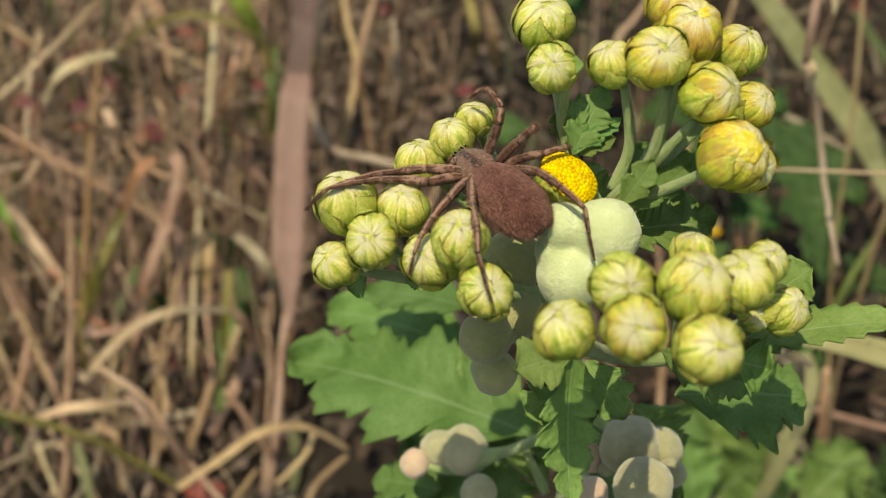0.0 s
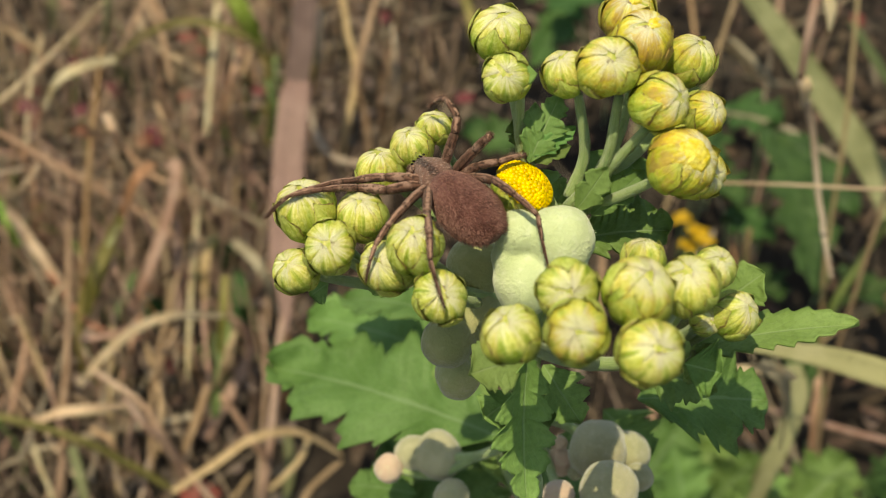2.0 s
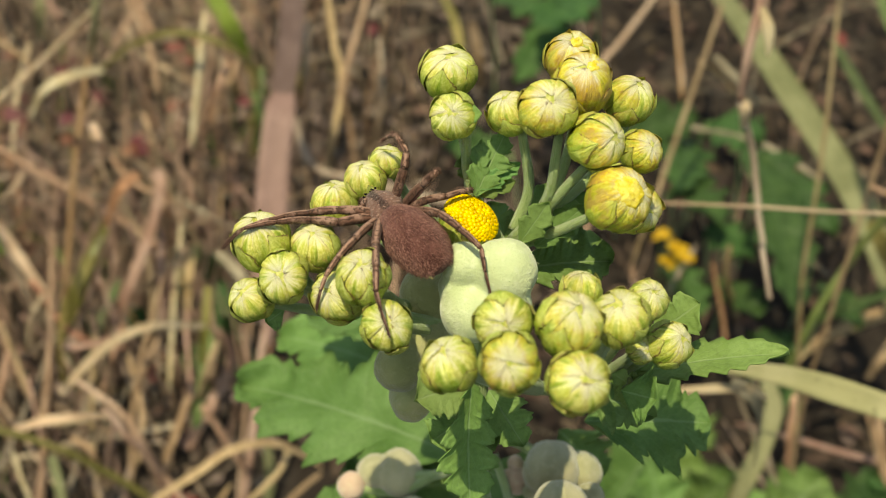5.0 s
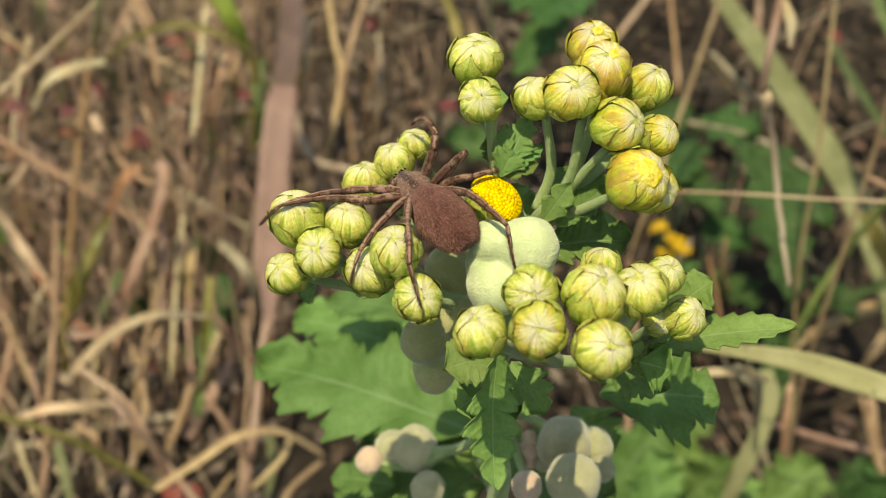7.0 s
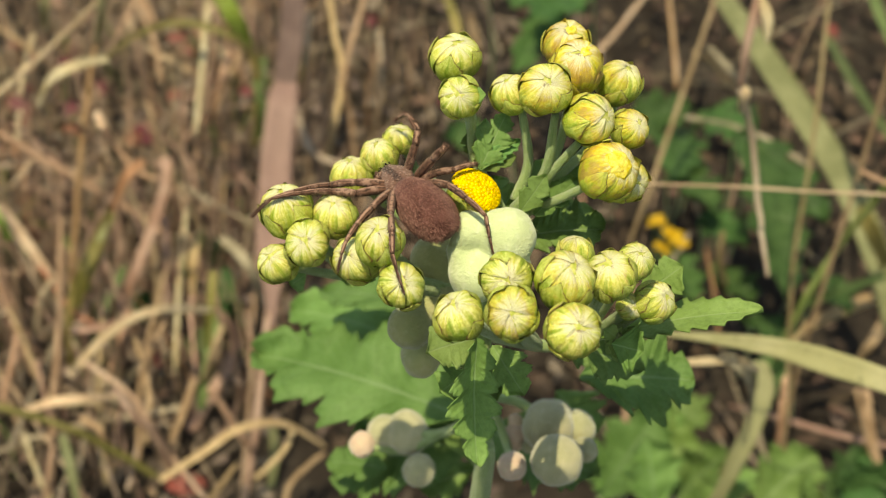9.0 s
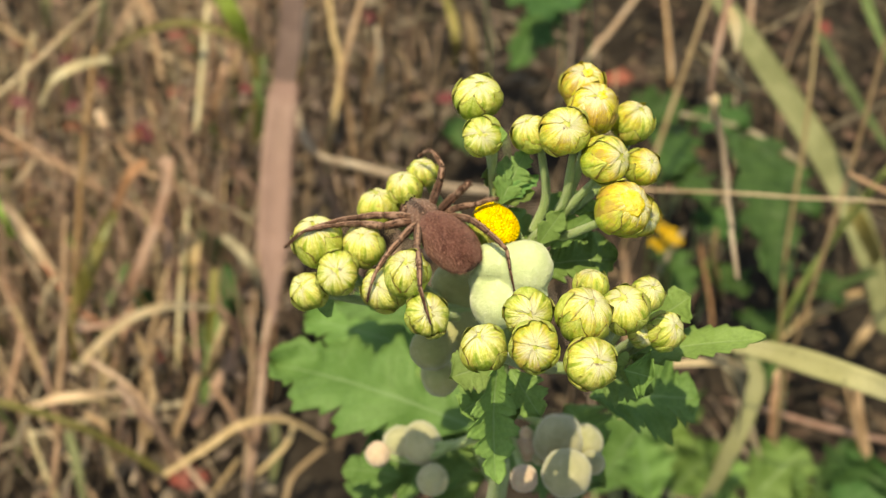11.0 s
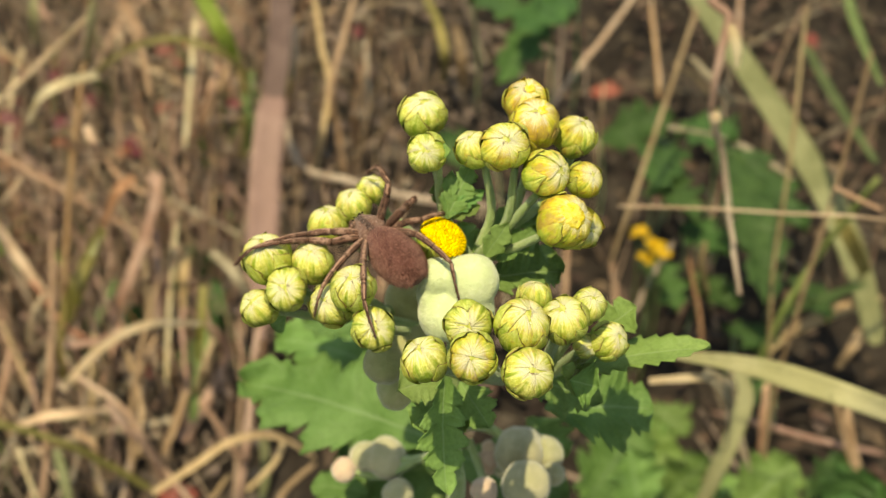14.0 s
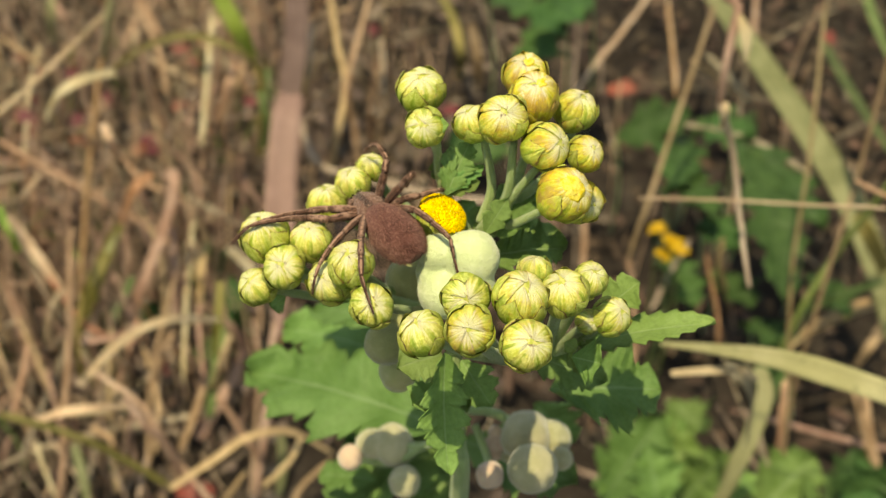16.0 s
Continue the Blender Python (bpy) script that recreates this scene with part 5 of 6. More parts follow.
flower_bud((9.2, 10.4, 22.6), 3.9, (0.08, -0.37, 0.93), 0.98)
flower_bud((8.4, 17.1, 22.3), 3.6, (-0.02, -0.32, 0.95), 0.78)
flower_bud((16, 13.4, 18.2), 3.3, (0.34, -0.08, 0.94), 0.4)
flower_bud((10.4, 1.3, 20.2), 3.6, (0.59, -0.53, 0.61), 0.54)
flower_bud((17, 6.1, 15.2), 2.8, (0.39, -0.54, 0.75), 0.54)
flower_bud((12.9, -3.5, 14.9), 4.2, (0.48, -0.45, 0.75), 0.66)
flower_bud((16.2, -0.2, 10.7), 3.2, (0.49, -0.71, 0.5), 0.54)
flower_bud((-32, 0.3, 5), 3.9, (-0.12, -0.07, 0.99), 0)
flower_bud((-25.1, 0.3, 3.9), 3.3, (-0.02, -0.2, 0.98), 0)
flower_bud((-28.7, -5.5, 3.8), 3.4, (-0.01, -0.64, 0.77), 0)
flower_bud((-33.3, -4.8, -0.8), 3.0, (-0.31, -0.39, 0.87), 0)
flower_bud((-21.6, -8.5, 3.2), 3.4, (-0.31, -0.48, 0.82), 0.05)
flower_bud((-18.2, -10, 8.1), 3.4, (-0.02, -0.32, 0.95), 0.1)
flower_bud((-15.2, -14, 3.6), 3.3, (0.09, -0.6, 0.8), 0)
flower_bud((-23.2, 9.7, 3.9), 3.2, (-0.02, 0.08, 1), 0.05)
flower_bud((-19.1, 11.5, 6.1), 2.9, (-0.12, -0.07, 0.99), 0.1)
flower_bud((-16, 14, 7.6), 2.4, (-0.02, -0.07, 1), 0.05)
stalk('stem', (-5.4, 7.9, 16.9), (-4.8, 7.8, 8.8), (-0.2, 2.5, 1.5), 0.58, 0.88)
stalk('stem', (-7.6, 15.7, 17.7), (-5.4, 12.4, 11.4), (-4.6, 10.1, 6.1), 0.58, 0.88)
stalk('stem', (1.7, 7.9, 17), (2.9, 5.9, 9.4), (1.1, 3.6, 4.2), 0.58, 0.88)
stalk('stem', (5.9, 3.3, 19.8), (4.9, 2.1, 10.4), (0.8, 2.6, 3), 0.58, 0.88)
stalk('stem', (9.1, 11.9, 19), (7.8, 9.4, 10.8), (5.1, 5.7, 6.6), 0.58, 0.88)
stalk('stem', (9.4, 1.5, 16.4), (5.9, 2.1, 10.4), (1.1, 3, 2.1), 0.58, 0.88)
stalk('stem', (10.7, -1.9, 11.3), (6.2, 0.7, 6.2), (0.3, 2.6, 1.7), 0.58, 0.88)
stalk('stem', (16.2, 13.7, 14.6), (12.3, 11.4, 7.9), (5.3, 6, 4.3), 0.58, 0.88)
stalk('stem', (-32, 0.3, 5), (-27.8, 3.2, -3.8), (-23.7, 2.1, -8.7), 0.55, 0.8)
stalk('stem', (-25.1, 0.3, 3.9), (-22.3, 3.7, -3.8), (-19.6, 3.1, -7.4), 0.55, 0.8)
stalk('stem', (-28.7, -5.5, 3.8), (-26.2, 0.3, -4.5), (-23.7, 2.1, -8.7), 0.55, 0.8)
stalk('stem', (-33.3, -4.8, -0.8), (-28.5, 0.3, -7.1), (-23.7, 1.5, -9.3), 0.55, 0.8)
stalk('stem', (-21.6, -8.5, 3.2), (-19.3, -1.5, -5), (-17.1, 1.5, -9.2), 0.55, 0.8)
stalk('stem', (-18.2, -10, 8.1), (-16, -3, -1.3), (-13.8, 0.1, -6.8), 0.55, 0.8)
stalk('stem', (-15.2, -14, 3.6), (-12.9, -6, -4.8), (-10.5, -2, -9.1), 0.55, 0.8)
stalk('stem', (-23.2, 9.7, 3.9), (-19.4, 12.3, -2.6), (-15.5, 10.8, -5.2), 0.55, 0.8)
stalk('stem', (-19.1, 11.5, 6.1), (-16.5, 14.1, -1.2), (-13.9, 12.6, -4.5), 0.55, 0.8)
stalk('stem', (-16, 14, 7.6), (-14.3, 16.7, 1.2), (-12.6, 15.4, -1.2), 0.55, 0.8)
stalk('stem', (-23.7, 2.1, -8.7), (-13.8, 5.9, -12.1), (-6, 8.4, -14.4), 0.8, 1.2)
stalk('stem', (-12.6, 16, -0.6), (-7.8, 15.3, -6.6), (-3.4, 11.3, -11.1), 1, 1.5)
stalk('stem', (-17.1, 1.5, -9.2), (-10.4, 3.6, -13.4), (-5, 6.1, -17), 1, 1.4)
stalk('stem', (-7.8, -26.8, 10.5), (-1.4, -14.2, -6.2), (4.9, -5.6, -16.9), 0.8, 1.1)
stalk('stem', (-1.6, -30.3, 14.5), (1.6, -16, -4.2), (4.9, -5.6, -16.9), 0.8, 1.1)
stalk('stem', (5.6, -31.7, 13), (8.4, -16.7, -4.9), (11.1, -5.7, -16.8), 0.8, 1.1)
stalk('stem', (-1.9, -23.1, 13.5), (1.5, -12.4, -4.7), (4.9, -5.6, -16.9), 0.8, 1.1)
stalk('stem', (5.2, -24.6, 14.5), (8.1, -13.1, -4.1), (11.1, -5.7, -16.8), 0.8, 1.1)
stalk('stem', (11.6, -19.8, 10.8), (11.3, -10.8, -6), (11.1, -5.7, -16.8), 0.8, 1.1)
stalk('stem', (16.1, -12.9, 6.8), (13.6, -7.3, -8), (11.1, -5.7, -16.8), 0.8, 1.1)
stalk('stem', (19.9, -12.7, -0.8), (15.5, -7.2, -11.8), (11.1, -5.7, -16.8), 0.8, 1.1)
stalk('stem', (8.4, -10.7, 6.6), (9.8, -6.2, -8.1), (11.1, -5.7, -16.8), 0.8, 1.1)
stalk('stem', (16.5, -13.1, -1.4), (13.8, -7.4, -12.1), (11.1, -5.7, -16.8), 0.8, 1.1)
stalk('stem', (11.1, -5.7, -16.8), (5.4, -2.6, -20.1), (-1.2, 4.6, -25.3), 0.9, 1.2)
stalk('main_stem', (-0.2, 2.5, 1.5), (-3.2, -5, -14), (-2.8, -10, -32), 1.5, 1.3)
stalk('main_stem', (-2.8, -10, -32), (-3.0, -6, -60), (-9.6, 40, -250), (-13.6, 101.5, -466.1), 1.4, 2.6)

disc_floret_head((-5.3, 2.7, 5.6), 3.6, (0.46, -0.02, 0.88))
grown_together([(-0.5, -3.7, 3.3, 4.3), (-2.2, -4.2, 4.6, 2.6), (-5.7, -3.4, 4.2, 2.9), (-4.6, -6.3, -1.2, 4.2), (-0.3, -5.8, -0.6, 3.4), (-6.8, -4.6, 1.2, 2.2)],
               'white', 0.35, "swollen whitish-green felted gall, several grown together")
# galls below the spider, their shade painted in with the dull colour
grown_together([(-10.3, 8.9, -12.6, 4.3), (-11, 3.7, -17.2, 4.6), (-14.4, -1.4, -17.1, 3.6)], 'dull', 0.5, "rounded gall, coloured olive-brown for the shade of the buds")
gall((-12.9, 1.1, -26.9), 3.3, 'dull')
gall((16.0, -14.3, -7.3), 1.9, 'withered')
chrysanthemum_leaf((16.0, -14.3, -7.3), (13.1, -13.4, -5.3), 3.2, (0.1, -0.7, 0.7), 2, 0.18)
chrysanthemum_leaf((16.0, -14.3, -7.3), (17.8, -13.3, -5.0), 3.2, (0.1, -0.7, 0.7), 2, 0.18)
chrysanthemum_leaf((16.0, -14.3, -7.3), (18.4, -15.8, -7.9), 3.2, (0.1, -0.7, 0.7), 2, 0.18)
chrysanthemum_leaf((16.0, -14.3, -7.3), (14.3, -16.1, -8.3), 3.2, (0.1, -0.7, 0.7), 2, 0.18)
grown_together([(-20.9, 25.8, -75.9, 3.5), (-15.9, 24.6, -75.4, 4.3), (-16.3, 25.6, -73.8, 3.4)], 'beige', 0.35, "dull beige-green rounded gall, two grown together")
gall((-25.3, 23.1, -76.8), 2.8, 'pink')
gall((-13.7, 17.1, -77.6), 3.4, 'beige')
gall((5, 14.1, -63.4), 2.6, 'pink')
gall((5.1, 16.2, -61), 1.4, 'pink')
gall((11, 11.6, -56.9), 5.1, 'beige')
gall((16.2, 12.4, -58.5), 3.7, 'beige')
gall((11.3, 1.0, -53.6), 4.7, 'beige')
gall((3.3, 0.4, -54.6), 2.6, 'pink')
gall((7.4, 11.0, -62.4), 1.3, 'beige')
gall((17.3, 6.9, -58.1), 2.4, 'beige')

chrysanthemum_leaf((-2.3, 27.5, -74.8), (-52.3, 59.9, -89.3), 27.0, (0.08, -0.32, 0.94), 4, 0.06)
chrysanthemum_leaf((-0.8, 21.5, -83.5), (-16.1, 51.0, -73.2), 15.0, (0.08, -0.32, 0.94), 2, 0.04)
chrysanthemum_leaf((-12.2, 57.4, -84.7), (-46.7, 82.4, -96.6), 18.0, (0.08, -0.32, 0.94), 3, 0.06)
chrysanthemum_leaf((-15.4, 51.8, -64.7), (-36.7, 69.5, -78), 13.0, (-0.02, -0.2, 0.98), 3, 0.05)
chrysanthemum_leaf((-4.8, -15.7, -4.7), (-4.6, -24.1, -22.3), 7.8, (0.34, -0.79, 0.5), 5, -0.06)
chrysanthemum_leaf((-5.2, -14.7, -6.2), (-12, -18.3, -5.2), 7.5, (-0.01, -0.52, 0.85), 2, 0.08)
chrysanthemum_leaf((-5.7, -13, -14.9), (-10, -16.1, -15.9), 6.5, (-0.01, -0.6, 0.8), 2, 0.08)
chrysanthemum_leaf((-5.2, -12.4, -16.8), (0, -13.2, -17.7), 6.5, (-0.01, -0.6, 0.8), 2, 0.08)
chrysanthemum_leaf((13.9, -8.5, -12.1), (36.6, -10, -5.4), 7.0, (0.08, 0.05, 1), 1, 0.04)
chrysanthemum_leaf((19.6, -5.4, -7.1), (25.5, -4.3, -1.7), 7.0, (-0.21, -0.5, 0.84), 2, 0.05)
chrysanthemum_leaf((13.5, 1.6, -32.4), (33.6, 4.6, -36.5), 17.0, (0.08, -0.42, 0.9), 3, 0.06)
chrysanthemum_leaf((1.8, 2, -1.7), (14.9, 3.9, -1.9), 11.0, (0.08, -0.2, 0.98), 4, 0.05)
chrysanthemum_leaf((4.9, 7.9, -4.1), (14.8, 14.4, -7.2), 6.0, (0.08, -0.32, 0.94), 3, 0.04)
chrysanthemum_leaf((3.6, 0.1, 4.1), (10.2, 2.9, 8.9), 4.0, (0.09, -0.6, 0.8), 3, 0.04)
chrysanthemum_leaf((1.6, -0.2, 5.1), (5.2, 1.3, 10.9), 4.0, (0.19, -0.5, 0.84), 2, 0.05)
chrysanthemum_leaf((-4.1, 5.0, 8.6), (-0.1, 10.2, 15.3), 5.2, (-0.16, -0.72, 0.67), 3, 0.05, True)
chrysanthemum_leaf((-4.2, 5.2, 8.8), (-3.3, 9.6, 14.6), 3.2, (0.05, -0.75, 0.65), 2, 0.06, True)
chrysanthemum_leaf((-3.6, 5.4, 9.4), (1.8, 7.6, 12.2), 2.8, (-0.1, -0.7, 0.7), 2, 0.05, True)
chrysanthemum_leaf((-3.8, 10.1, 6.1), (-5.7, 13.3, 9.7), 4.5, (0.29, -0.57, 0.77), 2, 0.05)
chrysanthemum_leaf((-4, 6.1, 8.2), (1.2, 6.0, 10.4), 3.0, (0.09, -0.68, 0.73), 2, 0.04)
chrysanthemum_leaf((2.5, 4.2, 2.2), (6.7, 12.9, 4.2), 5.0, (0.09, -0.51, 0.85), 2, 0.04)
chrysanthemum_leaf((0, 6.1, -1), (4.9, 11.8, 0.2), 5.0, (0.09, -0.51, 0.85), 2, 0.04)
chrysanthemum_leaf((0, 7.2, 0.2), (-1.8, 12.6, 1.1), 5.0, (0.09, -0.51, 0.85), 2, 0.04)
chrysanthemum_leaf((11.4, 4.7, 5.5), (7.5, 12.9, 4.2), 5.0, (0.09, -0.51, 0.85), 2, 0.04)
chrysanthemum_leaf((-5.1, 7.3, 19.5), (-3.6, 6.6, 20.7), 2.0, (-0.01, -0.6, 0.8), 1, 0.05)
chrysanthemum_leaf((13.9, -16.5, -5.2), (18.1, -17.2, -6), 8.0, (-0.01, -0.68, 0.73), 2, -0.12)
chrysanthemum_leaf((14.1, -11.3, -7.3), (17.3, -15.7, -9.6), 5.0, (-0.41, -0.69, 0.6), 2, -0.1)
chrysanthemum_leaf((8, -7, -14), (21, -8, -20), 8.0, (-0.01, -0.68, 0.73), 3, 0.05)
chrysanthemum_leaf((-2.2, -10.4, -11.9), (2.4, -16.5, -16.1), 7.0, (-0.01, -0.81, 0.58), 3, 0.05)
chrysanthemum_leaf((-19.4, -2.6, -6), (-24.5, 2.1, -8.7), 5.0, (-0.01, -0.6, 0.8), 2, 0.06)
chrysanthemum_leaf((-29.9, -0.7, -6.7), (-32.3, -1.8, -8), 4.0, (-0.01, -0.68, 0.73), 2, 0.06)
chrysanthemum_leaf((-0.7, 27.3, -79), (-33.4, 35.2, -103.7), 20.0, (0.08, -0.42, 0.9), 4, 0.06)
chrysanthemum_leaf((-1, 25.2, -74.7), (22.5, 13.1, -74.8), 18.0, (-0.02, -0.32, 0.95), 3, 0.06)
chrysanthemum_leaf((-20.3, 25.4, -88.1), (-34, 32.1, -94.1), 9.0, (-0.02, -0.32, 0.95), 3, 0.06)
chrysanthemum_leaf((-1.6, 25.4, -87.8), (-13.3, 22.3, -91.5), 12.0, (-0.02, -0.32, 0.95), 3, 0.06)
chrysanthemum_leaf((13.6, 24.6, -61.9), (21.3, 18.9, -68.3), 13.0, (-0.01, -0.52, 0.85), 3, 0.06)

stalk('leaf_stalk', (-0.8, 20.5, -82.5), (-8.8, 36.3, -75.2), (-16.1, 50.0, -72.2), 0.9, 0.3)
stalk('stem', (-2.8, 15.5, -59.4), (-9.1, 21, -70.7), (-15.9, 24.6, -75.4), 1, 1)
stalk('stem', (-9.1, 21, -70.7), (-16.7, 21.7, -77.2), (-25.1, 23.1, -76.8), 0.8, 0.8)
stalk('stem', (-2.3, 15.3, -52.9), (5.3, 17.5, -56.9), (11.3, 13.3, -58.9), 1, 1)
stalk('stem', (1.1, 16.1, -58.5), (3.4, 10.5, -62), (3.3, 0.8, -55.6), 0.8, 0.8)


# ---- the spider ----
SPIDER_HEAD, SPIDER_WAIST, SPIDER_TAIL = Vector((-18.3, 6.9, 7.5)), Vector((-15.3, 2.8, 7.5)), Vector((-8.5, -6.7, 5.9))
SPIDER_UP = Vector((0.036, -0.561, 0.827))
SPIDER_BASE = SPIDER_WAIST * MM
spider = new("spider")
spider.empty_display_size = 0.005
spider.location = PLANT_ORIGIN + SPIDER_BASE
tagged(spider, "brown hairy nursery-web spider resting across the flower buds", "spider")


def on_body(p):
    return (Vector(p) - SPIDER_WAIST) * MM


def body_frame(a, b):
    """Pose at a with y towards b and z towards the spider's back."""
    y = (b - a).normalized()
    z = (SPIDER_UP - y * SPIDER_UP.dot(y)).normalized()
    x = y.cross(z)
    m = Matrix((x, y, z)).transposed().to_4x4()
    m.translation = on_body(a)
    return m


def spider_abdomen():
    length = (SPIDER_TAIL - SPIDER_WAIST).length * MM
    m = body_frame(SPIDER_WAIST, SPIDER_TAIL)

    def half(s):
        return length * 0.304 * (math.sin(math.pi * (0.04 + 0.955 * s) ** 0.95) ** 0.46) * (0.94 + 0.16 * s)

    def shape(p, a):
        s = (1 - math.cos(p)) / 2
        w = half(min(0.999, max(0.001, s))) if 0.001 < s < 0.999 else 0.0001
        d = Vector((math.cos(a) * w, s * length, math.sin(a) * w * 0.78 + 0.0004))
        return d + Vector((0, 0, 1)) * 0.00005 * noise.noise(d * 1800)

    v, f = ball(36, 40, shape)
    ab = under(mesh_object("abdomen", v, f, MAT_ABDOMEN), spider, m, "brown felted oval abdomen")
    rng = random.Random(3)
    hv, hf = [], []
    for _ in range(6500):
        p = math.acos(1 - 2 * rng.uniform(0.03, 0.985))
        a = rng.uniform(-0.5, math.pi + 0.5)
        c = shape(p, a)
        n = (c - Vector((0, c.y, 0.0003))).normalized()
        d = (n * rng.uniform(0.15, 0.55) + Vector((rng.uniform(-0.3, 0.3), 0.9, 0))).normalized() * rng.uniform(0.00028, 0.00078)
        s = d.cross(n).normalized() * 0.000024
        o = len(hv)
        hv += [c - s, c + s, c + d, c + n * 0.00004]
        hf += [(o, o + 1, o + 2), (o + 1, o + 3, o + 2), (o + 3, o, o + 2)]
    under(mesh_object("hair", hv, hf, MAT_HAIR, smooth=False), ab)


def spider_carapace():
    m = body_frame(SPIDER_WAIST, SPIDER_HEAD)
    length = (SPIDER_HEAD - SPIDER_WAIST).length * MM * 1.14

    def shape(p, a):
        s = (1 - math.cos(p)) / 2
        w = length * (0.44 * math.sin(math.pi * s ** 0.8) ** 0.6 * (1 - 0.30 * s) + 0.05) if 0.001 < s < 0.999 else 0.0001
        z = math.sin(a) * w * 0.62
        groove = 0.00022 * math.exp(-(math.cos(a) / 0.16) ** 2) * (math.sin(a) > 0) * math.exp(-((s - 0.35) / 0.2) ** 2)
        return Vector((math.cos(a) * w, (s - 0.14) * length, z - groove))

    v, f = ball(24, 32, shape)
    head = under(mesh_object("cephalothorax", v, f, MAT_CARAPACE), spider, m, "brown carapace with a darker middle band")
    for x, y, z, r in ((-0.09, 0.80, 0.14, 0.028), (0.09, 0.80, 0.14, 0.028), (-0.17, 0.74, 0.16, 0.028), (0.17, 0.74, 0.16, 0.028),
                       (-0.05, 0.84, 0.07, 0.022), (0.05, 0.84, 0.07, 0.022), (-0.13, 0.82, 0.07, 0.022), (0.13, 0.82, 0.07, 0.022)):
        ev, ef = ball(8, 10, lambda p, a: Vector((math.sin(p) * math.cos(a), math.sin(p) * math.sin(a), math.cos(p))) * r * length)
        under(mesh_object("eye", ev, ef, MAT_EYE), head, Matrix.Translation(Vector((x, y, z)) * length))
    for x in (-0.12, 0.12):
        cv, cf, cu = tube([Vector((x, 0.78, -0.04)) * length, Vector((x, 0.88, -0.14)) * length, Vector((x * 0.8, 0.88, -0.32)) * length], [0.11 * length, 0.12 * length, 0.05 * length], 10)
        under(mesh_object("chelicera", cv, cf, MAT_CARAPACE, cu), head)


def spider_leg(radius, *points):
    """Thigh, knee, shin and foot joints, each one a swelling tapered piece with bristles."""
    pts = [on_body(p) for p in points]
    names = ("leg", "patella", "tibia", "metatarsus", "tarsus") if len(pts) == 6 else ("pedipalp", "tibia", "tarsus")
    taper = (1.16, 1.04, 0.84, 0.60, 0.40, 0.2) if len(pts) == 6 else (1, 1, 0.9, 0.8)
    first = None
    rng = random.Random(round(points[0][0] * 100 + points[1][1] * 10))
    for k in range(len(pts) - 1):
        a, b = pts[k], pts[k + 1]
        bend = Vector((0, 0, 0.03)) * (b - a).length
        line = spline((a, (a + b) / 2 + bend, b), 8)
        r0, r1 = radius * taper[k] * MM, radius * taper[k + 1] * MM
        radii = [(r0 + (r1 - r0) * i / 8) * (0.84 + 0.12 * math.sin(math.pi * (0.1 + 0.8 * i / 8))) * (0.90 if i in (0, 8) else 1) for i in range(9)]
        v, f, uv = tube(line, radii, 10)
        for _ in range(110):
            i = rng.randrange(1, 8)
            t = (line[i + 1] - line[i - 1]).normalized()
            n = (t.orthogonal().normalized() * math.cos(0) + Vector((rng.uniform(-1, 1), rng.uniform(-1, 1), rng.uniform(-1, 1)))).normalized()
            n = (n - t * n.dot(t)).normalized()
            c = line[i] + n * radii[i] * 0.9 + t * rng.uniform(-0.5, 0.5) * (line[i + 1] - line[i]).length
            d = (n + t * 0.8).normalized() * rng.uniform(0.0003, 0.0007)
            s = t.cross(n) * 0.000025
            o = len(v)
            v += [c - s, c + s, c + d]
            uv += [(0, 0)] * 3
            f.append((o, o + 1, o + 2))
        ob = mesh_object(names[k], v, f, MAT_LEG, uv)
        if first is None:
            first = under(ob, spider)
        else:
            under(ob, first)
    return first


spider_abdomen()
spider_carapace()
spider_leg(0.62, (-17.6, 3.2, 7.3), (-22, 2.8, 8.1), (-25.9, 3.3, 7.2), (-30.4, -0.3, 9.0), (-34.0, -1.8, 8.6), (-36.9, -1.3, 4.9))
spider_leg(0.66, (-17.5, 2.8, 6.8), (-21.9, 0.7, 7.7), (-25.5, 1.8, 7.2), (-29.6, -0.8, 9.0), (-33.6, -1.8, 8.8), (-36.6, -1.5, 5.2))
spider_leg(0.55, (-17.1, 1.9, 7.1), (-19.6, -4.1, 8.8), (-21.5, -7.3, 8.5), (-22.8, -9.4, 7.5), (-23.4, -10.9, 6.4), (-24, -11.2, 3.4))
spider_leg(0.58, (-16.7, 1.8, 7), (-16.8, -6.3, 9.7), (-16.4, -12.3, 11.5), (-16.3, -15.1, 10.3), (-15.7, -16.5, 8.5), (-14.7, -18, 5.7))
spider_leg(0.62, (-14.7, 5.1, 8.2), (-13.4, 5.6, 12.8), (-13.1, 6.6, 14.6), (-14.5, 9.1, 15.4), (-15.5, 11.2, 13.8), (-16.7, 13.3, 11.5))
spider_leg(0.66, (-13.3, 4.6, 7.6), (-10.9, 3.5, 11.8), (-9.5, 2.3, 14.4), (-9.2, 3.8, 13.4), (-9.9, 7.4, 9.6), (-10.3, 10.3, 6.3))
spider_leg(0.58, (-12.7, 4.3, 7.3), (-10.4, 2.7, 9.9), (-8, 2.4, 10.7), (-5.4, 4.0, 10.4), (-4.2, 6.4, 8.3), (-3, 9, 5.5))
spider_leg(0.58, (-12.2, 3.3, 7.5), (-8.8, -1, 10.6), (-6.3, -3.3, 10.1), (-3.7, -5.9, 9.1), (-3.2, -7.9, 6.9), (-2.4, -9.3, 4))
spider_leg(0.4, (-18.5, 5.7, 7.5), (-19, 3.8, 8), (-19.3, 3.3, 7.4), (-19.5, 4.3, 5.8))
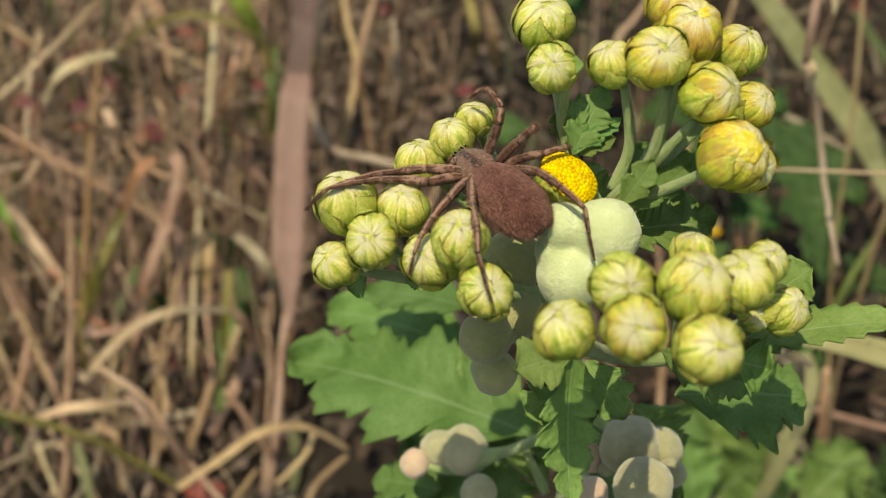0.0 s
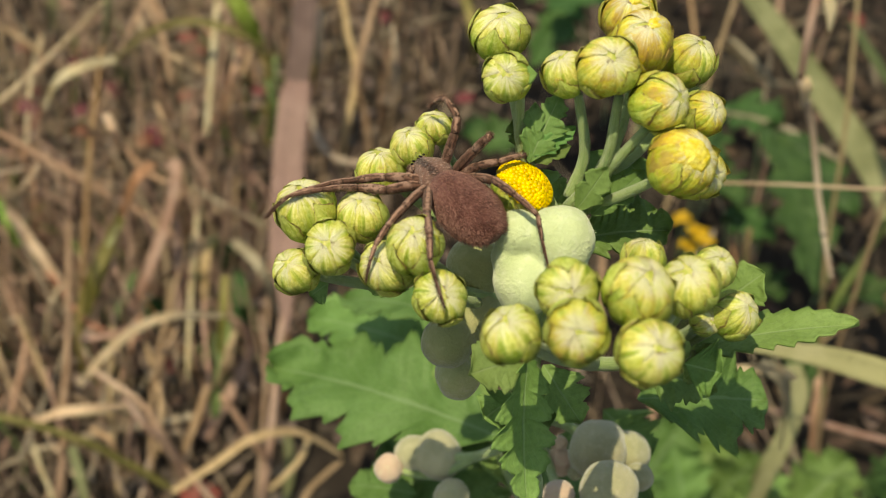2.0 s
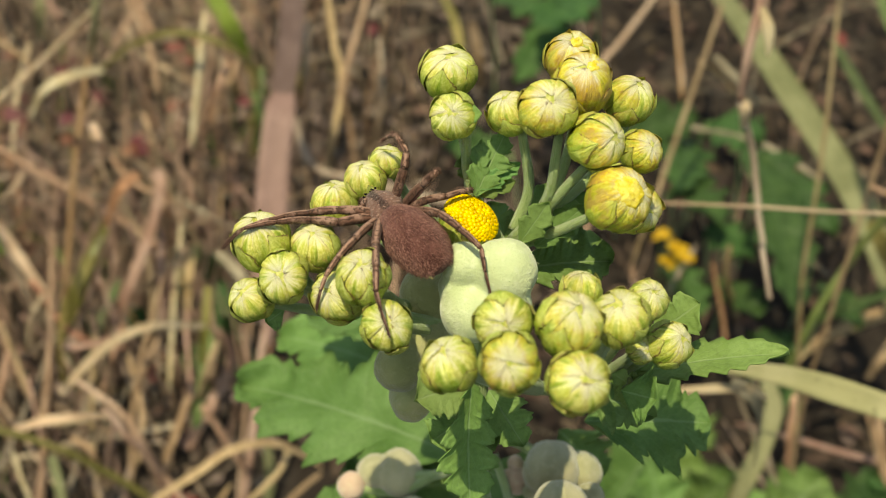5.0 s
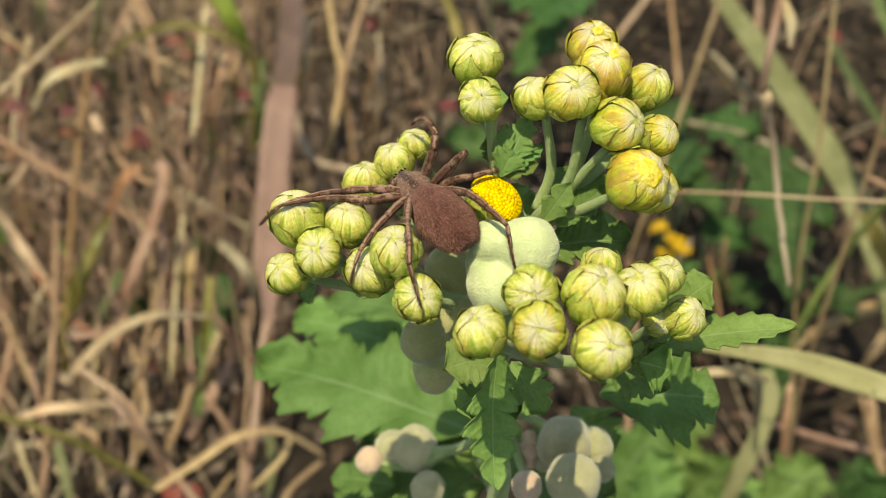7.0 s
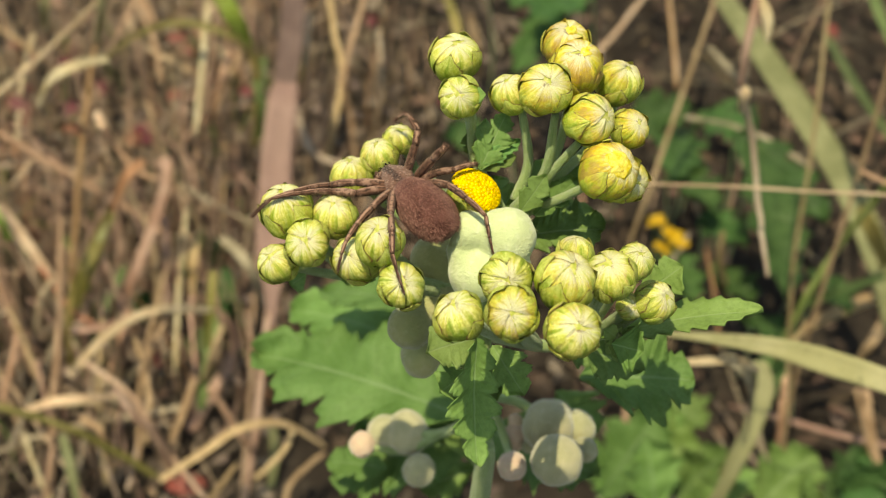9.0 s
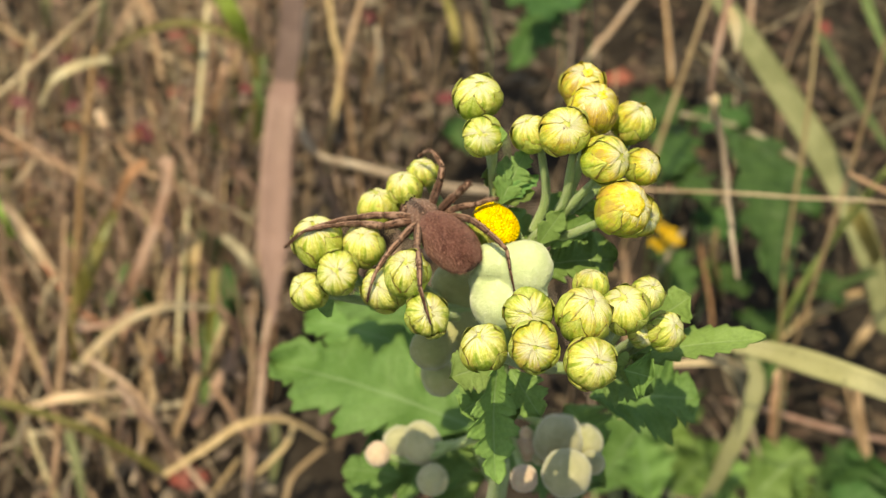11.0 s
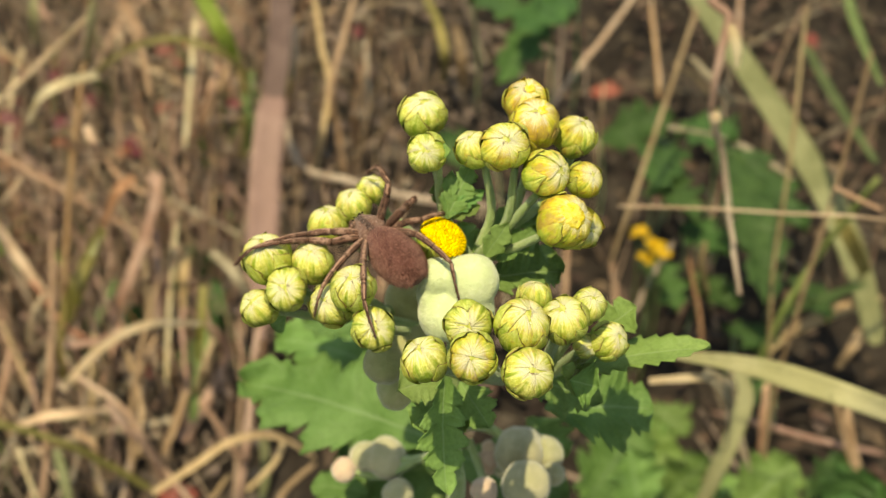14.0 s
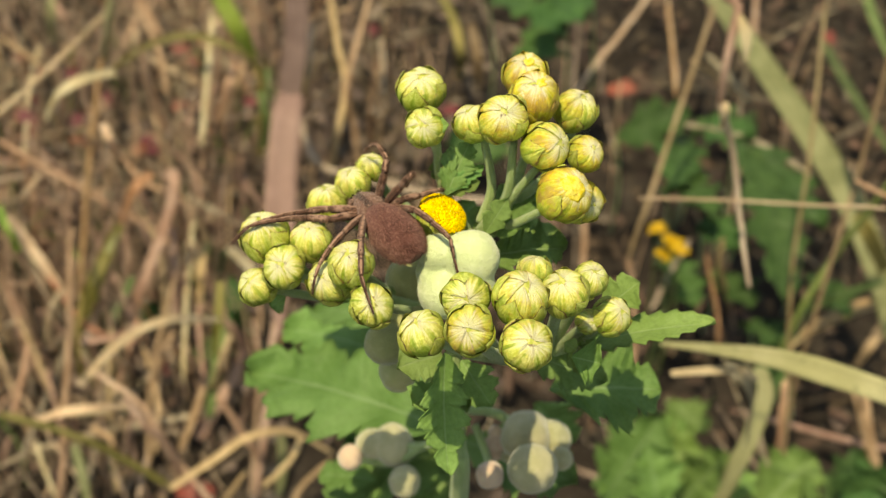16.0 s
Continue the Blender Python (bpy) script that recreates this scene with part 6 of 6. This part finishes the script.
spider_leg(0.32, (-18.0, 6.0, 7.3), (-18.7, 6.2, 7.2), (-19.0, 6.6, 6.6), (-18.9, 6.9, 6.0))

# ---- the wind sways the plant, and the spider with it ----
PLANT_ROWS = [
    (0, pose(0.02013, 0.10714, 0.46608, 0.000, -0.000, -0.000)),
    (0.5, pose(0.02172, 0.10647, 0.46575, -0.111, 0.007, 0.412)),
    (1, pose(0.02024, 0.10775, 0.46599, -0.131, -0.316, 0.394)),
    (1.5, pose(0.01671, 0.10714, 0.46471, 0.115, -0.637, 0.573)),
    (2, pose(0.01889, 0.10746, 0.46840, -0.173, -0.478, 0.454)),
    (2.5, pose(0.01781, 0.10787, 0.46749, -0.395, -0.671, 0.728)),
    (3, pose(0.01712, 0.10609, 0.46694, -0.523, -0.478, 0.590)),
    (3.5, pose(0.02141, 0.10736, 0.46689, -0.286, -0.074, 0.669)),
    (4, pose(0.02148, 0.10589, 0.46683, -0.391, 0.109, 0.454)),
    (4.5, pose(0.01835, 0.10894, 0.46708, -0.322, -0.750, 0.714)),
    (7, pose(0.01667, 0.10843, 0.46595, -0.145, -0.717, 0.402)),
    (7.5, pose(0.01893, 0.10982, 0.46585, -0.190, -0.656, 0.254)),
    (8, pose(0.01897, 0.10950, 0.46605, -0.056, -0.716, 0.639)),
    (8.5, pose(0.01709, 0.10931, 0.46594, -0.223, -0.745, 0.645)),
    (9, pose(0.01547, 0.10840, 0.46574, -0.018, -0.969, 0.705)),
    (11.5, pose(0.01949, 0.10684, 0.46620, -0.177, -0.334, 0.434)),
    (12, pose(0.01820, 0.10769, 0.46673, -0.260, -0.650, 0.648)),
    (12.5, pose(0.01872, 0.10675, 0.46576, -0.315, -0.386, 0.526)),
    (13, pose(0.01642, 0.11134, 0.46484, -0.635, -0.727, 0.575)),
    (13.5, pose(0.01499, 0.10886, 0.46532, -0.334, -0.858, 0.630)),
    (14, pose(0.01406, 0.11009, 0.46532, -0.540, -1.049, 0.653)),
    (14.5, pose(0.01545, 0.10928, 0.46516, -0.420, -0.943, 0.741)),
    (15, pose(0.01754, 0.10796, 0.46570, -0.285, -0.800, 0.736)),
    (15.5, pose(0.01895, 0.10859, 0.46653, -0.326, -0.635, 0.522)),
    (16, pose(0.00916, 0.10928, 0.46654, -0.676, -1.726, 0.778)),
]

# the drooping stalk's sideways swing, in metres
SWING = [(0, 0.0065), (0.5, 0.0082), (1, 0.0088), (1.5, 0.0086), (2, 0.0091), (2.5, 0.0093), (3, 0.0088), (3.5, 0.0096), (4, 0.0082), (4.5, -0.0021), (7, 0.0049), (7.5, 0.0046), (8, 0.0065), (8.5, -0.0007), (9, 0.0007), (11.5, -0.0067), (12, 0.0037), (12.5, 0.0070), (13, 0.0098), (13.5, 0.0044), (14, -0.0005), (14.5, 0.0018), (15, 0.0042), (15.5, 0.0000), (16, -0.0049)]


def motions():
    walk(stalk_thing, [(t, Matrix.Translation(STALK_FOOT + Vector((x, 0, 0)))) for t, x in SWING])
    walk(plant, PLANT_ROWS)
    walk(spider, [(t, m @ Matrix.Translation(SPIDER_BASE)) for t, m in PLANT_ROWS])


motions()
